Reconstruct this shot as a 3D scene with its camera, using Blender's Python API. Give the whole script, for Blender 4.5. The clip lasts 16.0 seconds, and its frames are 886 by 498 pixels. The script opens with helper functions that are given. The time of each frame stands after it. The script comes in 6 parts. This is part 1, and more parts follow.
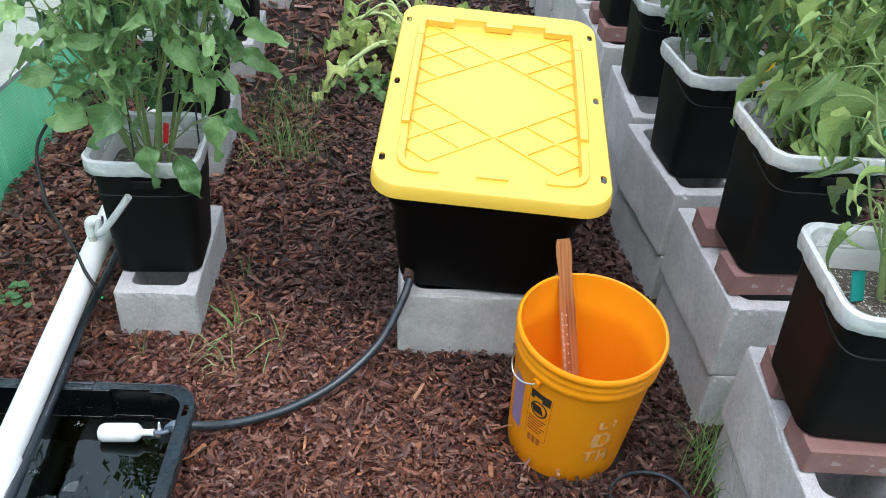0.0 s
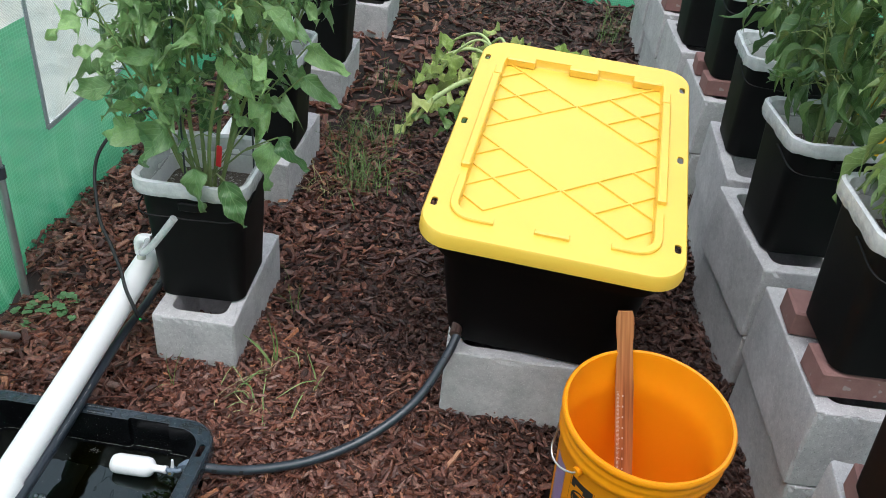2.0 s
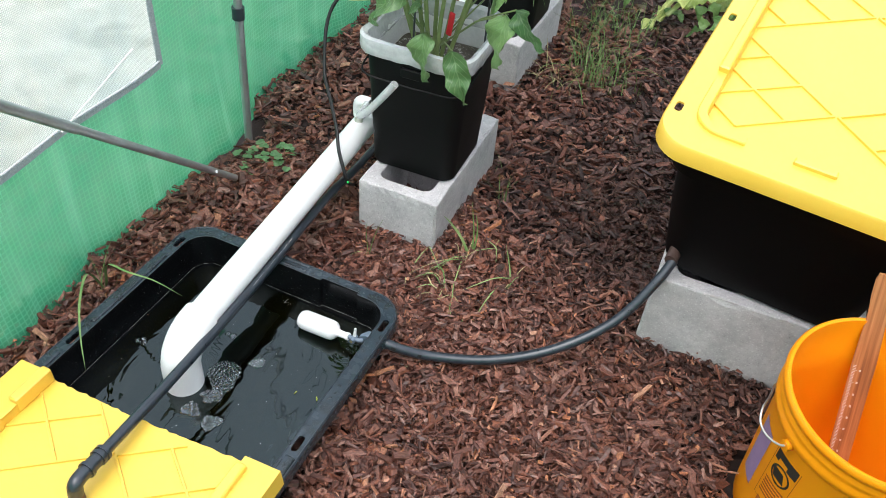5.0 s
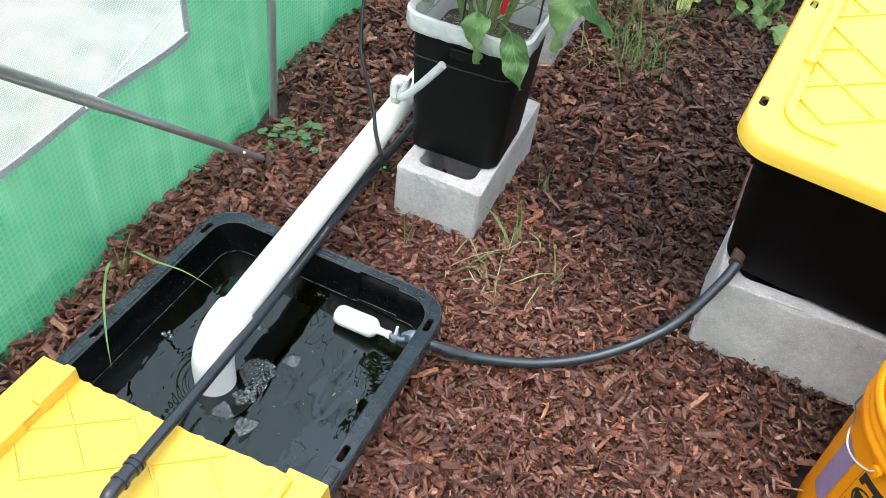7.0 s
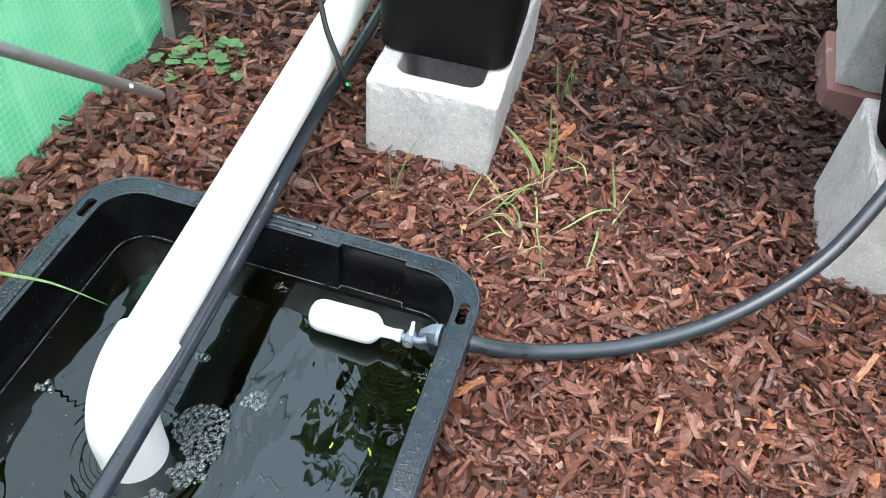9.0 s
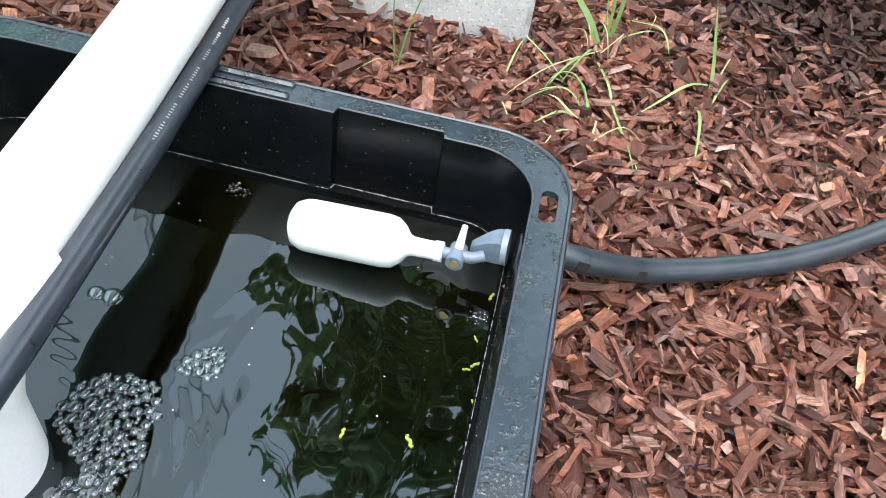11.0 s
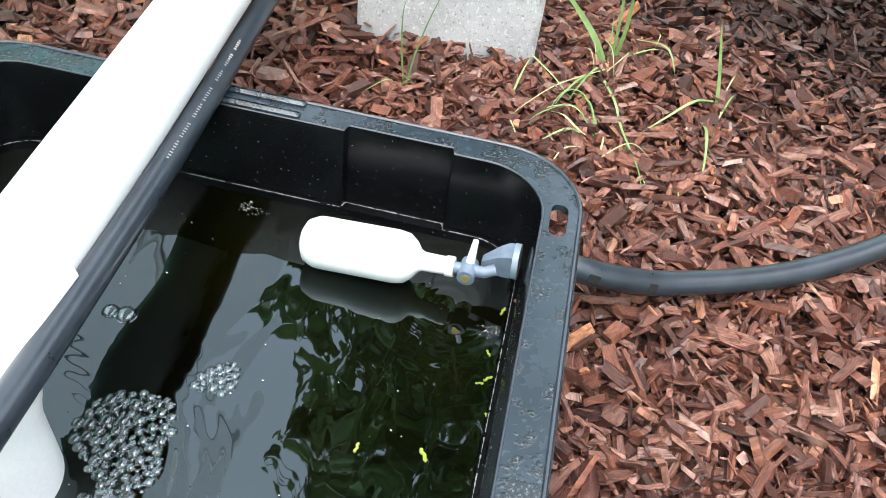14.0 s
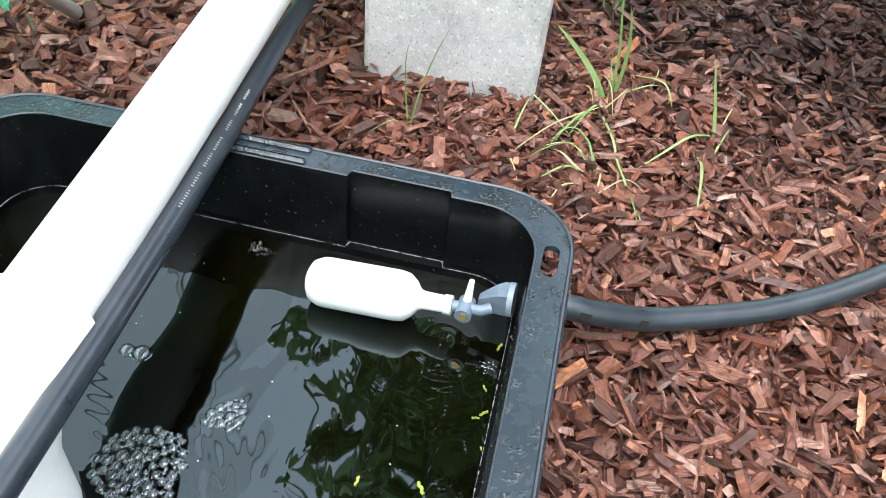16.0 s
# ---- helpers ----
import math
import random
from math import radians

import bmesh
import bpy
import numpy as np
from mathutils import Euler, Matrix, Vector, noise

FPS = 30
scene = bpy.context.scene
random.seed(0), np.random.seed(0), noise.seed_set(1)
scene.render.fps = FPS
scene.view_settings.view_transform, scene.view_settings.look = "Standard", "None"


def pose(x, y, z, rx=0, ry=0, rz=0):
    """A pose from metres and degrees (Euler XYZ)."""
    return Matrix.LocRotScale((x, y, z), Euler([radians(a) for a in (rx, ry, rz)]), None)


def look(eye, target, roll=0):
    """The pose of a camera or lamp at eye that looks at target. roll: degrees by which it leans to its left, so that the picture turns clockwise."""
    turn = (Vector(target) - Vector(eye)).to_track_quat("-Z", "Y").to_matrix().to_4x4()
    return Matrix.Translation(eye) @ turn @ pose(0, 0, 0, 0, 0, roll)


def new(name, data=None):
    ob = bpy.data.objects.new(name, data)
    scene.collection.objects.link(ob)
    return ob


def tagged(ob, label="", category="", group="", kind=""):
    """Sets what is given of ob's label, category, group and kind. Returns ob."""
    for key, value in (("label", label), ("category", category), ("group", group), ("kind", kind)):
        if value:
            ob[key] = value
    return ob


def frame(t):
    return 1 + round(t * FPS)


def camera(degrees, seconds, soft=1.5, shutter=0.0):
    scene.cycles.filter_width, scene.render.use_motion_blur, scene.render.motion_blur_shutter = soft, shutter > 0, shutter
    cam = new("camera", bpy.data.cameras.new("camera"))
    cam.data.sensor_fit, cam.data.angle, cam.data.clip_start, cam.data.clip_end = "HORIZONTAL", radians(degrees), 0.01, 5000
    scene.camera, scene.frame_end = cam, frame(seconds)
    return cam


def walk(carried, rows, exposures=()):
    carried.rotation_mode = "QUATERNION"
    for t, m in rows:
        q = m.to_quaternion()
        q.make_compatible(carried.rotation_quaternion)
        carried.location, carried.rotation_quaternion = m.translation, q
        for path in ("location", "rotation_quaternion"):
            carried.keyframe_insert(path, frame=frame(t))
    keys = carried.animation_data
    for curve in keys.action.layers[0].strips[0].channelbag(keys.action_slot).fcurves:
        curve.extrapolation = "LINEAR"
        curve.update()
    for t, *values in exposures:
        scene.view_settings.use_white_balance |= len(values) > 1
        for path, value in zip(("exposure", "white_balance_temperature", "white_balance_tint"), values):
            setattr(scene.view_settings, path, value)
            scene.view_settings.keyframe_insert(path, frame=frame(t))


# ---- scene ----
cam = camera(57.3, 16.0, soft=0.75)
PATH = [
    (0, (0.08, 0.152, 1.409), (-0.015, 1.774, 0.243), 5.3),
    (0.5, (0.084, 0.149, 1.425), (0.013, 1.803, 0.302), 4.8),
    (1, (0.083, 0.158, 1.423), (0.033, 1.833, 0.331), 5.0),
    (1.5, (0.094, 0.203, 1.405), (-0.008, 1.877, 0.317), 6.1),
    (2, (0.152, 0.311, 1.364), (-0.189, 1.936, 0.249), 6.1),
    (2.5, (0.185, 0.404, 1.307), (-0.243, 1.935, 0.093), 5.8),
    (3, (0.208, 0.469, 1.303), (-0.27, 1.938, 0.033), 3.6),
    (3.5, (0.219, 0.496, 1.287), (-0.315, 1.941, 0.012), 1.3),
    (4, (0.2, 0.474, 1.292), (-0.341, 1.901, -0.001), 2.3),
    (4.5, (0.17, 0.454, 1.28), (-0.416, 1.826, -0.052), 4.8),
    (5, (0.104, 0.416, 1.281), (-0.615, 1.699, -0.075), 5.6),
    (5.2, (0.073, 0.404, 1.28), (-0.709, 1.647, -0.077), 5.0),
    (7.3, (-0.076, 0.456, 1.229), (-0.702, 1.717, -0.192), 9.1),
    (7.5, (-0.099, 0.469, 1.246), (-0.704, 1.707, -0.204), 9.5),
    (8, (-0.177, 0.491, 1.202), (-0.741, 1.722, -0.269), 9.3),
    (8.5, (-0.258, 0.573, 1.044), (-0.738, 1.832, -0.434), 9.0),
    (9, (-0.331, 0.725, 0.838), (-0.784, 1.996, -0.638), 6.5),
    (9.5, (-0.421, 0.809, 0.617), (-0.845, 2.115, -0.837), 6.1),
    (9.7, (-0.457, 0.842, 0.554), (-0.838, 2.111, -0.944), 7.3),
    (11.8, (-0.473, 0.859, 0.466), (-0.748, 2.219, -0.975), 10.0),
    (12, (-0.472, 0.858, 0.46), (-0.742, 2.215, -0.984), 10.1),
    (12.5, (-0.471, 0.859, 0.465), (-0.753, 2.204, -0.988), 9.5),
    (13, (-0.473, 0.855, 0.473), (-0.775, 2.209, -0.967), 8.8),
    (13.5, (-0.471, 0.856, 0.477), (-0.786, 2.224, -0.947), 8.7),
    (14, (-0.472, 0.849, 0.48), (-0.803, 2.22, -0.938), 8.5),
    (14.5, (-0.471, 0.848, 0.484), (-0.824, 2.222, -0.926), 7.5),
    (15, (-0.465, 0.851, 0.495), (-0.834, 2.232, -0.905), 7.7),
    (15.5, (-0.466, 0.85, 0.515), (-0.856, 2.229, -0.88), 7.1),
    (16, (-0.455, 0.848, 0.515), (-0.85, 2.224, -0.882), 6.3),
]
SKY, SUN = 0.15, 0.8
EXPOSURES = [(0.0, 1.02, 6100, 10), (2.0, 0.80, 6350, 10), (3.5, 0.84, 6450, 10), (4.5, 0.97, 6500, 10), (5.0, 1.20, 6500, 10), (7.5, 1.42, 6500, 10), (8.5, 1.65, 6500, 10), (9.0, 1.84, 6450, 10), (9.5, 1.88, 6400, 10), (12.0, 2.1, 6500, 10), (16.0, 2.01, 6500, 10)]

walk(cam, [(t, look(eye, target, roll)) for t, eye, target, roll in PATH], EXPOSURES)

# ---- light ----
world = bpy.data.worlds.new("overcast")
scene.world = world
world.use_nodes = True
wn = world.node_tree.nodes
sky = wn.new("ShaderNodeTexSky")
sky.sky_type, sky.sun_disc = "NISHITA", False
sky.sun_elevation, sky.sun_rotation, sky.dust_density, sky.air_density = radians(68), radians(150), 4.0, 1.0
soft_sky = wn.new("ShaderNodeHueSaturation")
soft_sky.inputs["Saturation"].default_value = 0.45
world.node_tree.links.new(sky.outputs[0], soft_sky.inputs["Color"])
cloud = wn.new("ShaderNodeMix")
cloud.data_type = "RGBA"
cloud.inputs[0].default_value, cloud.inputs[7].default_value = 0.45, (7.2, 8.0, 9.3, 1)
world.node_tree.links.new(soft_sky.outputs[0], cloud.inputs[6])
world.node_tree.links.new(cloud.outputs[2], wn["Background"].inputs["Color"])
wn["Background"].inputs["Strength"].default_value = SKY
sun = new("sun", bpy.data.lights.new("sun", "SUN"))
sun.data.energy, sun.data.angle, sun.data.color = SUN, radians(35), (1.0, 0.98, 0.96)
sun.matrix_world = look((-1.5, -2.6, 7.5), (0, 0, 0))


# ---- materials ----
def mat(name):
    m = bpy.data.materials.new(name)
    m.use_nodes = True
    nt = m.node_tree
    return m, nt, nt.nodes["Principled BSDF"], nt.nodes["Material Output"]


def node(nt, kind, **inputs):
    n = nt.nodes.new(kind)
    for k, v in inputs.items():
        n.inputs[k.replace("_", " ")].default_value = v
    return n


def noise_tex(nt, scale, detail=4.0, rough=0.6, coords="Object"):
    tc = nt.nodes.new("ShaderNodeTexCoord")
    n = node(nt, "ShaderNodeTexNoise", Scale=scale, Detail=detail, Roughness=rough)
    nt.links.new(tc.outputs[coords], n.inputs["Vector"])
    return n


def ramp(nt, fac, stops):
    r = nt.nodes.new("ShaderNodeValToRGB")
    r.color_ramp.elements[0].position, r.color_ramp.elements[0].color = stops[0][0], (*stops[0][1], 1)
    r.color_ramp.elements[1].position, r.color_ramp.elements[1].color = stops[-1][0], (*stops[-1][1], 1)
    for p, c in stops[1:-1]:
        r.color_ramp.elements.new(p).color = (*c, 1)
    nt.links.new(fac, r.inputs[0])
    return r.outputs[0]


def mix(nt, fac, a, b, kind="MIX"):
    m = nt.nodes.new("ShaderNodeMix")
    m.data_type, m.blend_type = "RGBA", kind
    for socket, v in ((m.inputs[0], fac), (m.inputs[6], a), (m.inputs[7], b)):
        if isinstance(v, bpy.types.NodeSocket):
            nt.links.new(v, socket)
        else:
            socket.default_value = v if isinstance(v, float) else (*v, 1)
    return m.outputs[2]


def bump(nt, bsdf, height, strength, distance):
    b = node(nt, "ShaderNodeBump", Strength=strength, Distance=distance)
    nt.links.new(height, b.inputs["Height"])
    nt.links.new(b.outputs[0], bsdf.inputs["Normal"])
    return b


def simple(name, c1, c2, rough, scale=30.0, fine=300.0, bump_mm=0.3, metal=0.0, rough2=None):
    """A surface of two close colours, mottled at two scales, with fine relief."""
    m, nt, b, _ = mat(name)
    n1, n2 = noise_tex(nt, scale), noise_tex(nt, fine, 3.0)
    col = ramp(nt, n1.outputs["Fac"], [(0.3, c1), (0.7, c2)])
    col = mix(nt, 0.25, col, mix(nt, n2.outputs["Fac"], tuple(x * 0.6 for x in c1), tuple(min(1, x * 1.3) for x in c2)))
    nt.links.new(col, b.inputs["Base Color"])
    rr = node(nt, "ShaderNodeMapRange")
    rr.inputs["To Min"].default_value, rr.inputs["To Max"].default_value = rough, rough2 or min(1.0, rough + 0.15)
    nt.links.new(n1.outputs["Fac"], rr.inputs["Value"])
    nt.links.new(rr.outputs[0], b.inputs["Roughness"])
    b.inputs["Metallic"].default_value = metal
    bump(nt, b, n2.outputs["Fac"], 0.5, bump_mm / 1000)
    return m


def dull(m, level):
    m.node_tree.nodes["Principled BSDF"].inputs["Specular IOR Level"].default_value = level
    return m


def with_specks(m, colour, scale, amount):
    """Adds small splashes and specks of another colour to a surface."""
    nt = m.node_tree
    b = nt.nodes["Principled BSDF"]
    src = b.inputs["Base Color"].links[0].from_socket
    v = noise_tex(nt, scale, 2.0, 0.5)
    f = ramp(nt, v.outputs["Fac"], [(1 - amount, (0, 0, 0)), (1 - amount + 0.02, (1, 1, 1))])
    nt.links.new(mix(nt, f, src, colour), b.inputs["Base Color"])
    return m


def stained(m, scale, low, deep):
    """Soft uneven stains over a surface, at one scale."""
    nt = m.node_tree
    b = nt.nodes["Principled BSDF"]
    src = b.inputs["Base Color"].links[0].from_socket
    v = noise_tex(nt, scale, 6.0, 0.7)
    nt.links.new(mix(nt, 1.0, src, ramp(nt, v.outputs["Fac"], [(low, (deep, deep, deep * 1.01)), (low + 0.16, (1.0, 1.0, 1.0)), (low + 0.36, (1.13, 1.13, 1.13))]), "MULTIPLY"), b.inputs["Base Color"])
    return m


def chip_material(name, stops):
    m, nt, b, _ = mat(name)
    geo = nt.nodes.new("ShaderNodeNewGeometry")
    col = ramp(nt, geo.outputs["Random Per Island"], stops)
    uv = nt.nodes.new("ShaderNodeUVMap")
    st = nt.nodes.new("ShaderNodeMapping")
    st.inputs["Scale"].default_value = (90.0, 900.0, 1.0)
    nt.links.new(uv.outputs[0], st.inputs["Vector"])
    w = node(nt, "ShaderNodeTexNoise", Scale=1.0, Detail=4.0, Roughness=0.65)
    nt.links.new(st.outputs[0], w.inputs["Vector"])
    col = mix(nt, 0.85, col, ramp(nt, w.outputs["Fac"], [(0.30, (0.24, 0.22, 0.22)), (0.46, (0.86, 0.84, 0.84)), (0.70, (1.85, 1.84, 1.84))]), "MULTIPLY")
    spots = noise_tex(nt, 220.0, 3.0)
    col = mix(nt, 0.5, col, ramp(nt, spots.outputs["Fac"], [(0.35, (0.45, 0.42, 0.42)), (0.65, (1.35, 1.3, 1.3))]), "MULTIPLY")
    big = noise_tex(nt, 4.0)
    col = mix(nt, 0.5, col, ramp(nt, big.outputs["Fac"], [(0.35, (0.75, 0.75, 0.78)), (0.65, (1.2, 1.12, 1.05))]), "MULTIPLY")
    nt.links.new(col, b.inputs["Base Color"])
    rr = node(nt, "ShaderNodeMapRange")
    rr.inputs["To Min"].default_value, rr.inputs["To Max"].default_value = 0.24, 0.54
    nt.links.new(w.outputs["Fac"], rr.inputs["Value"])
    nt.links.new(rr.outputs[0], b.inputs["Roughness"])
    bump(nt, b, w.outputs["Fac"], 1.0, 0.0022)
    return m


def leaf_material(name, dark, light, under, sheer=0.35):
    m, nt, b, out = mat(name)
    info = nt.nodes.new("ShaderNodeObjectInfo")
    uv = nt.nodes.new("ShaderNodeUVMap")
    sep = nt.nodes.new("ShaderNodeSeparateXYZ")
    nt.links.new(uv.outputs[0], sep.inputs[0])
    # side veins run outward and forward from the midrib
    ab = node(nt, "ShaderNodeMath")
    ab.operation = "ABSOLUTE"
    nt.links.new(sep.outputs["X"], ab.inputs[0])
    ml = nt.nodes.new("ShaderNodeMath")
    ml.operation, ml.inputs[1].default_value = "MULTIPLY", -0.35
    nt.links.new(ab.outputs[0], ml.inputs[0])
    ad = nt.nodes.new("ShaderNodeMath")
    ad.operation = "ADD"
    nt.links.new(sep.outputs["Y"], ad.inputs[0])
    nt.links.new(ml.outputs[0], ad.inputs[1])
    sc = nt.nodes.new("ShaderNodeMath")
    sc.operation, sc.inputs[1].default_value = "MULTIPLY", 44.0
    nt.links.new(ad.outputs[0], sc.inputs[0])
    si = nt.nodes.new("ShaderNodeMath")
    si.operation = "SINE"
    nt.links.new(sc.outputs[0], si.inputs[0])
    vein = ramp(nt, si.outputs[0], [(0.86, (0, 0, 0)), (1.0, (1, 1, 1))])
    rib = ramp(nt, ab.outputs[0], [(0.02, (1, 1, 1)), (0.06, (0, 0, 0))])
    both = mix(nt, 1.0, vein, rib, "LIGHTEN")
    blotch = noise_tex(nt, 40.0)
    col = mix(nt, info.outputs["Random"], dark, light)
    col = mix(nt, 0.5, col, ramp(nt, blotch.outputs["Fac"], [(0.3, (0.55, 0.58, 0.6)), (0.7, (1.45, 1.36, 1.2))]), "MULTIPLY")
    hf = nt.nodes.new("ShaderNodeMath")
    hf.operation, hf.inputs[1].default_value = "MULTIPLY", 0.28
    nt.links.new(both, hf.inputs[0])
    col = mix(nt, hf.outputs[0], col, under)
    nt.links.new(col, b.inputs["Base Color"])
    b.inputs["Roughness"].default_value = 0.31
    bump(nt, b, mix(nt, 0.5, both, blotch.outputs["Color"]), 0.6, -0.002)
    tr = nt.nodes.new("ShaderNodeBsdfTranslucent")
    nt.links.new(mix(nt, 0.5, col, under), tr.inputs["Color"])
    ms = node(nt, "ShaderNodeMixShader", Fac=sheer)
    nt.links.new(b.outputs[0], ms.inputs[1])
    nt.links.new(tr.outputs[0], ms.inputs[2])
    nt.links.new(ms.outputs[0], out.inputs["Surface"])
    return m


def net_material(name, thread, light_thread, cell, holes, sheer=0.55):
    """Woven sheet: threads in both directions, part of the light passes between them."""
    m, nt, b, out = mat(name)
    uv = nt.nodes.new("ShaderNodeUVMap")
    sep = nt.nodes.new("ShaderNodeSeparateXYZ")
    nt.links.new(uv.outputs[0], sep.inputs[0])
    lines = []
    for ax in "XY":
        a = nt.nodes.new("ShaderNodeMath")
        a.operation, a.inputs[1].default_value = "MULTIPLY", 2 * math.pi / cell
        nt.links.new(sep.outputs[ax], a.inputs[0])
        s = nt.nodes.new("ShaderNodeMath")
        s.operation = "SINE"
        nt.links.new(a.outputs[0], s.inputs[0])
        lines.append(ramp(nt, s.outputs[0], [(0.6, (0, 0, 0)), (0.95, (0.75, 0.75, 0.75))]))
    grid = mix(nt, 1.0, lines[0], lines[1], "LIGHTEN")
    n = noise_tex(nt, 5.0)
    col = mix(nt, grid, thread, light_thread)
    # highlights along diagonal folds, painted as paler streaks in the colour
    lay = nt.nodes.new("ShaderNodeMapping")
    lay.inputs["Rotation"].default_value, lay.inputs["Scale"].default_value = (0, 0, 0.6), (14.0, 1.2, 1.0)
    nt.links.new(uv.outputs[0], lay.inputs["Vector"])
    fold_shine = node(nt, "ShaderNodeTexNoise", Scale=1.0, Detail=3.0, Roughness=0.6, Distortion=0.6)
    nt.links.new(lay.outputs[0], fold_shine.inputs["Vector"])
    col = mix(nt, ramp(nt, fold_shine.outputs["Fac"], [(0.50, (0, 0, 0)), (0.74, (0.38, 0.38, 0.38))]), col, tuple(min(1.0, c * 1.3 + 0.10) for c in light_thread))
    col = mix(nt, 0.35, col, ramp(nt, n.outputs["Fac"], [(0.3, (0.70, 0.82, 0.92)), (0.7, (1.5, 1.14, 0.95))]), "MULTIPLY")
    nt.links.new(col, b.inputs["Base Color"])
    b.inputs["Roughness"].default_value = 0.45
    tl = nt.nodes.new("ShaderNodeBsdfTranslucent")
    nt.links.new(col, tl.inputs["Color"])
    m1 = node(nt, "ShaderNodeMixShader", Fac=sheer)
    nt.links.new(b.outputs[0], m1.inputs[1])
    nt.links.new(tl.outputs[0], m1.inputs[2])
    tp = nt.nodes.new("ShaderNodeBsdfTransparent")
    m2 = nt.nodes.new("ShaderNodeMixShader")
    f = node(nt, "ShaderNodeMapRange")
    f.inputs["To Min"].default_value, f.inputs["To Max"].default_value = holes, holes * 0.25
    nt.links.new(grid, f.inputs["Value"])
    nt.links.new(f.outputs[0], m2.inputs[0])
    nt.links.new(m1.outputs[0], m2.inputs[1])
    nt.links.new(tp.outputs[0], m2.inputs[2])
    nt.links.new(m2.outputs[0], out.inputs["Surface"])
    bump(nt, b, grid, 0.5, 0.001)
    return m


RED_CHIPS = chip_material("red_bark", [(0.0, (0.036, 0.0142, 0.0098)), (0.14, (0.085, 0.0280, 0.0159)), (0.26, (0.072, 0.0316, 0.0244)), (0.40, (0.150, 0.0527, 0.0302)), (0.52, (0.122, 0.0517, 0.0387)),
                                       (0.64, (0.205, 0.0781, 0.0456)), (0.76, (0.175, 0.0833, 0.0636)), (0.88, (0.265, 0.1213, 0.0806)), (0.95, (0.280, 0.1741, 0.1410)), (0.98, (0.370, 0.1424, 0.0594)), (1.0, (0.420, 0.2427, 0.1590))])
DARK_CHIPS = chip_material("dark_bark", [(0.0, (0.028, 0.0130, 0.0100)), (0.35, (0.052, 0.0240, 0.0180)), (0.65, (0.080, 0.0390, 0.0300)), (0.9, (0.118, 0.0650, 0.0510)), (1.0, (0.175, 0.0900, 0.0620))])
dull(RED_CHIPS, 0.5), dull(DARK_CHIPS, 0.4)
# near black, so the colour carries the shade in gaps between chips
BED = simple("mulch_soil", (0.010, 0.005, 0.004), (0.022, 0.010, 0.007), 0.9, 60.0, 500.0, 4.0)
LAWN = simple("lawn_grass", (0.05, 0.085, 0.03), (0.44, 0.47, 0.37), 0.85, 14.0, 70.0, 10.0)
CONCRETE = with_specks(with_specks(simple("concrete", (0.37, 0.355, 0.354), (0.485, 0.466, 0.464), 0.9, 9.0, 420.0, 2.2), (0.27, 0.263, 0.257), 330.0, 0.36), (0.56, 0.545, 0.535), 280.0, 0.37)
stained(stained(CONCRETE, 11.0, 0.30, 0.84), 75.0, 0.28, 0.88)
BRICK = with_specks(simple("red_brick", (0.1944, 0.0936, 0.0828), (0.2592, 0.1368, 0.1224), 0.85, 25.0, 300.0, 1.0), (0.3024, 0.2376, 0.2232), 30.0, 0.36)
BLACK = simple("black_plastic", (0.0013, 0.0013, 0.0015), (0.0026, 0.0026, 0.0028), 0.42, 12.0, 500.0, 0.12)
TUB = with_specks(simple("wet_black_plastic", (0.0018, 0.0020, 0.0024), (0.0042, 0.0046, 0.0052), 0.12, 45.0, 420.0, 0.10, rough2=0.34), (0.26, 0.27, 0.27), 520.0, 0.255)
dull(TUB, 0.2)
PAINTED = simple("black_painted_plastic", (0.0024, 0.0024, 0.0027), (0.0050, 0.0050, 0.0050), 0.48, 10.0, 200.0, 0.25)
YELLOW = simple("yellow_plastic", (0.80, 0.495, 0.048), (0.84, 0.530, 0.062), 0.34, 8.0, 600.0, 0.1)
dull(YELLOW, 1.0)
WHITE = simple("white_pvc", (0.84, 0.84, 0.83), (0.88, 0.88, 0.87), 0.3, 20.0, 300.0, 0.1)
RIM_WHITE = simple("white_plastic", (0.66, 0.67, 0.66), (0.80, 0.80, 0.79), 0.4, 25.0, 200.0, 0.3)
FLOAT_WHITE = simple("white_float_plastic", (0.80, 0.80, 0.80), (0.86, 0.86, 0.86), 0.35, 30.0, 300.0, 0.1)
HOSE = simple("black_hose", (0.013, 0.018, 0.025), (0.027, 0.035, 0.046), 0.22, 60.0, 400.0, 0.05, rough2=0.38)
dull(HOSE, 0.65)
CABLE = simple("black_rubber", (0.006, 0.006, 0.0065), (0.012, 0.012, 0.0125), 0.5, 60.0, 400.0, 0.1)
FAINT_INK = simple("worn_print", (0.20, 0.21, 0.22), (0.32, 0.33, 0.34), 0.5)
SCUM = simple("dried_scum", (0.10, 0.105, 0.10), (0.30, 0.31, 0.29), 0.8, 300.0, 900.0, 0.4)
GREY_VALVE = simple("grey_valve_plastic", (0.09, 0.125, 0.165), (0.165, 0.21, 0.265), 0.35, 60.0, 300.0, 0.2)
STEEL = simple("zinc_wire", (0.45, 0.45, 0.45), (0.6, 0.6, 0.6), 0.35, 60.0, 400.0, 0.1, metal=1.0)
POLE = simple("grey_steel_tube", (0.36, 0.37, 0.38), (0.56, 0.57, 0.58), 0.26, 18.0, 250.0, 0.3, metal=0.7)
ORANGE = simple("orange_plastic", (0.99, 0.325, 0.003), (1.0, 0.352, 0.005), 0.30, 8.0, 500.0, 0.1)
ont, oout = ORANGE.node_tree, ORANGE.node_tree.nodes["Material Output"]
through_wall = ont.nodes.new("ShaderNodeBsdfTranslucent")
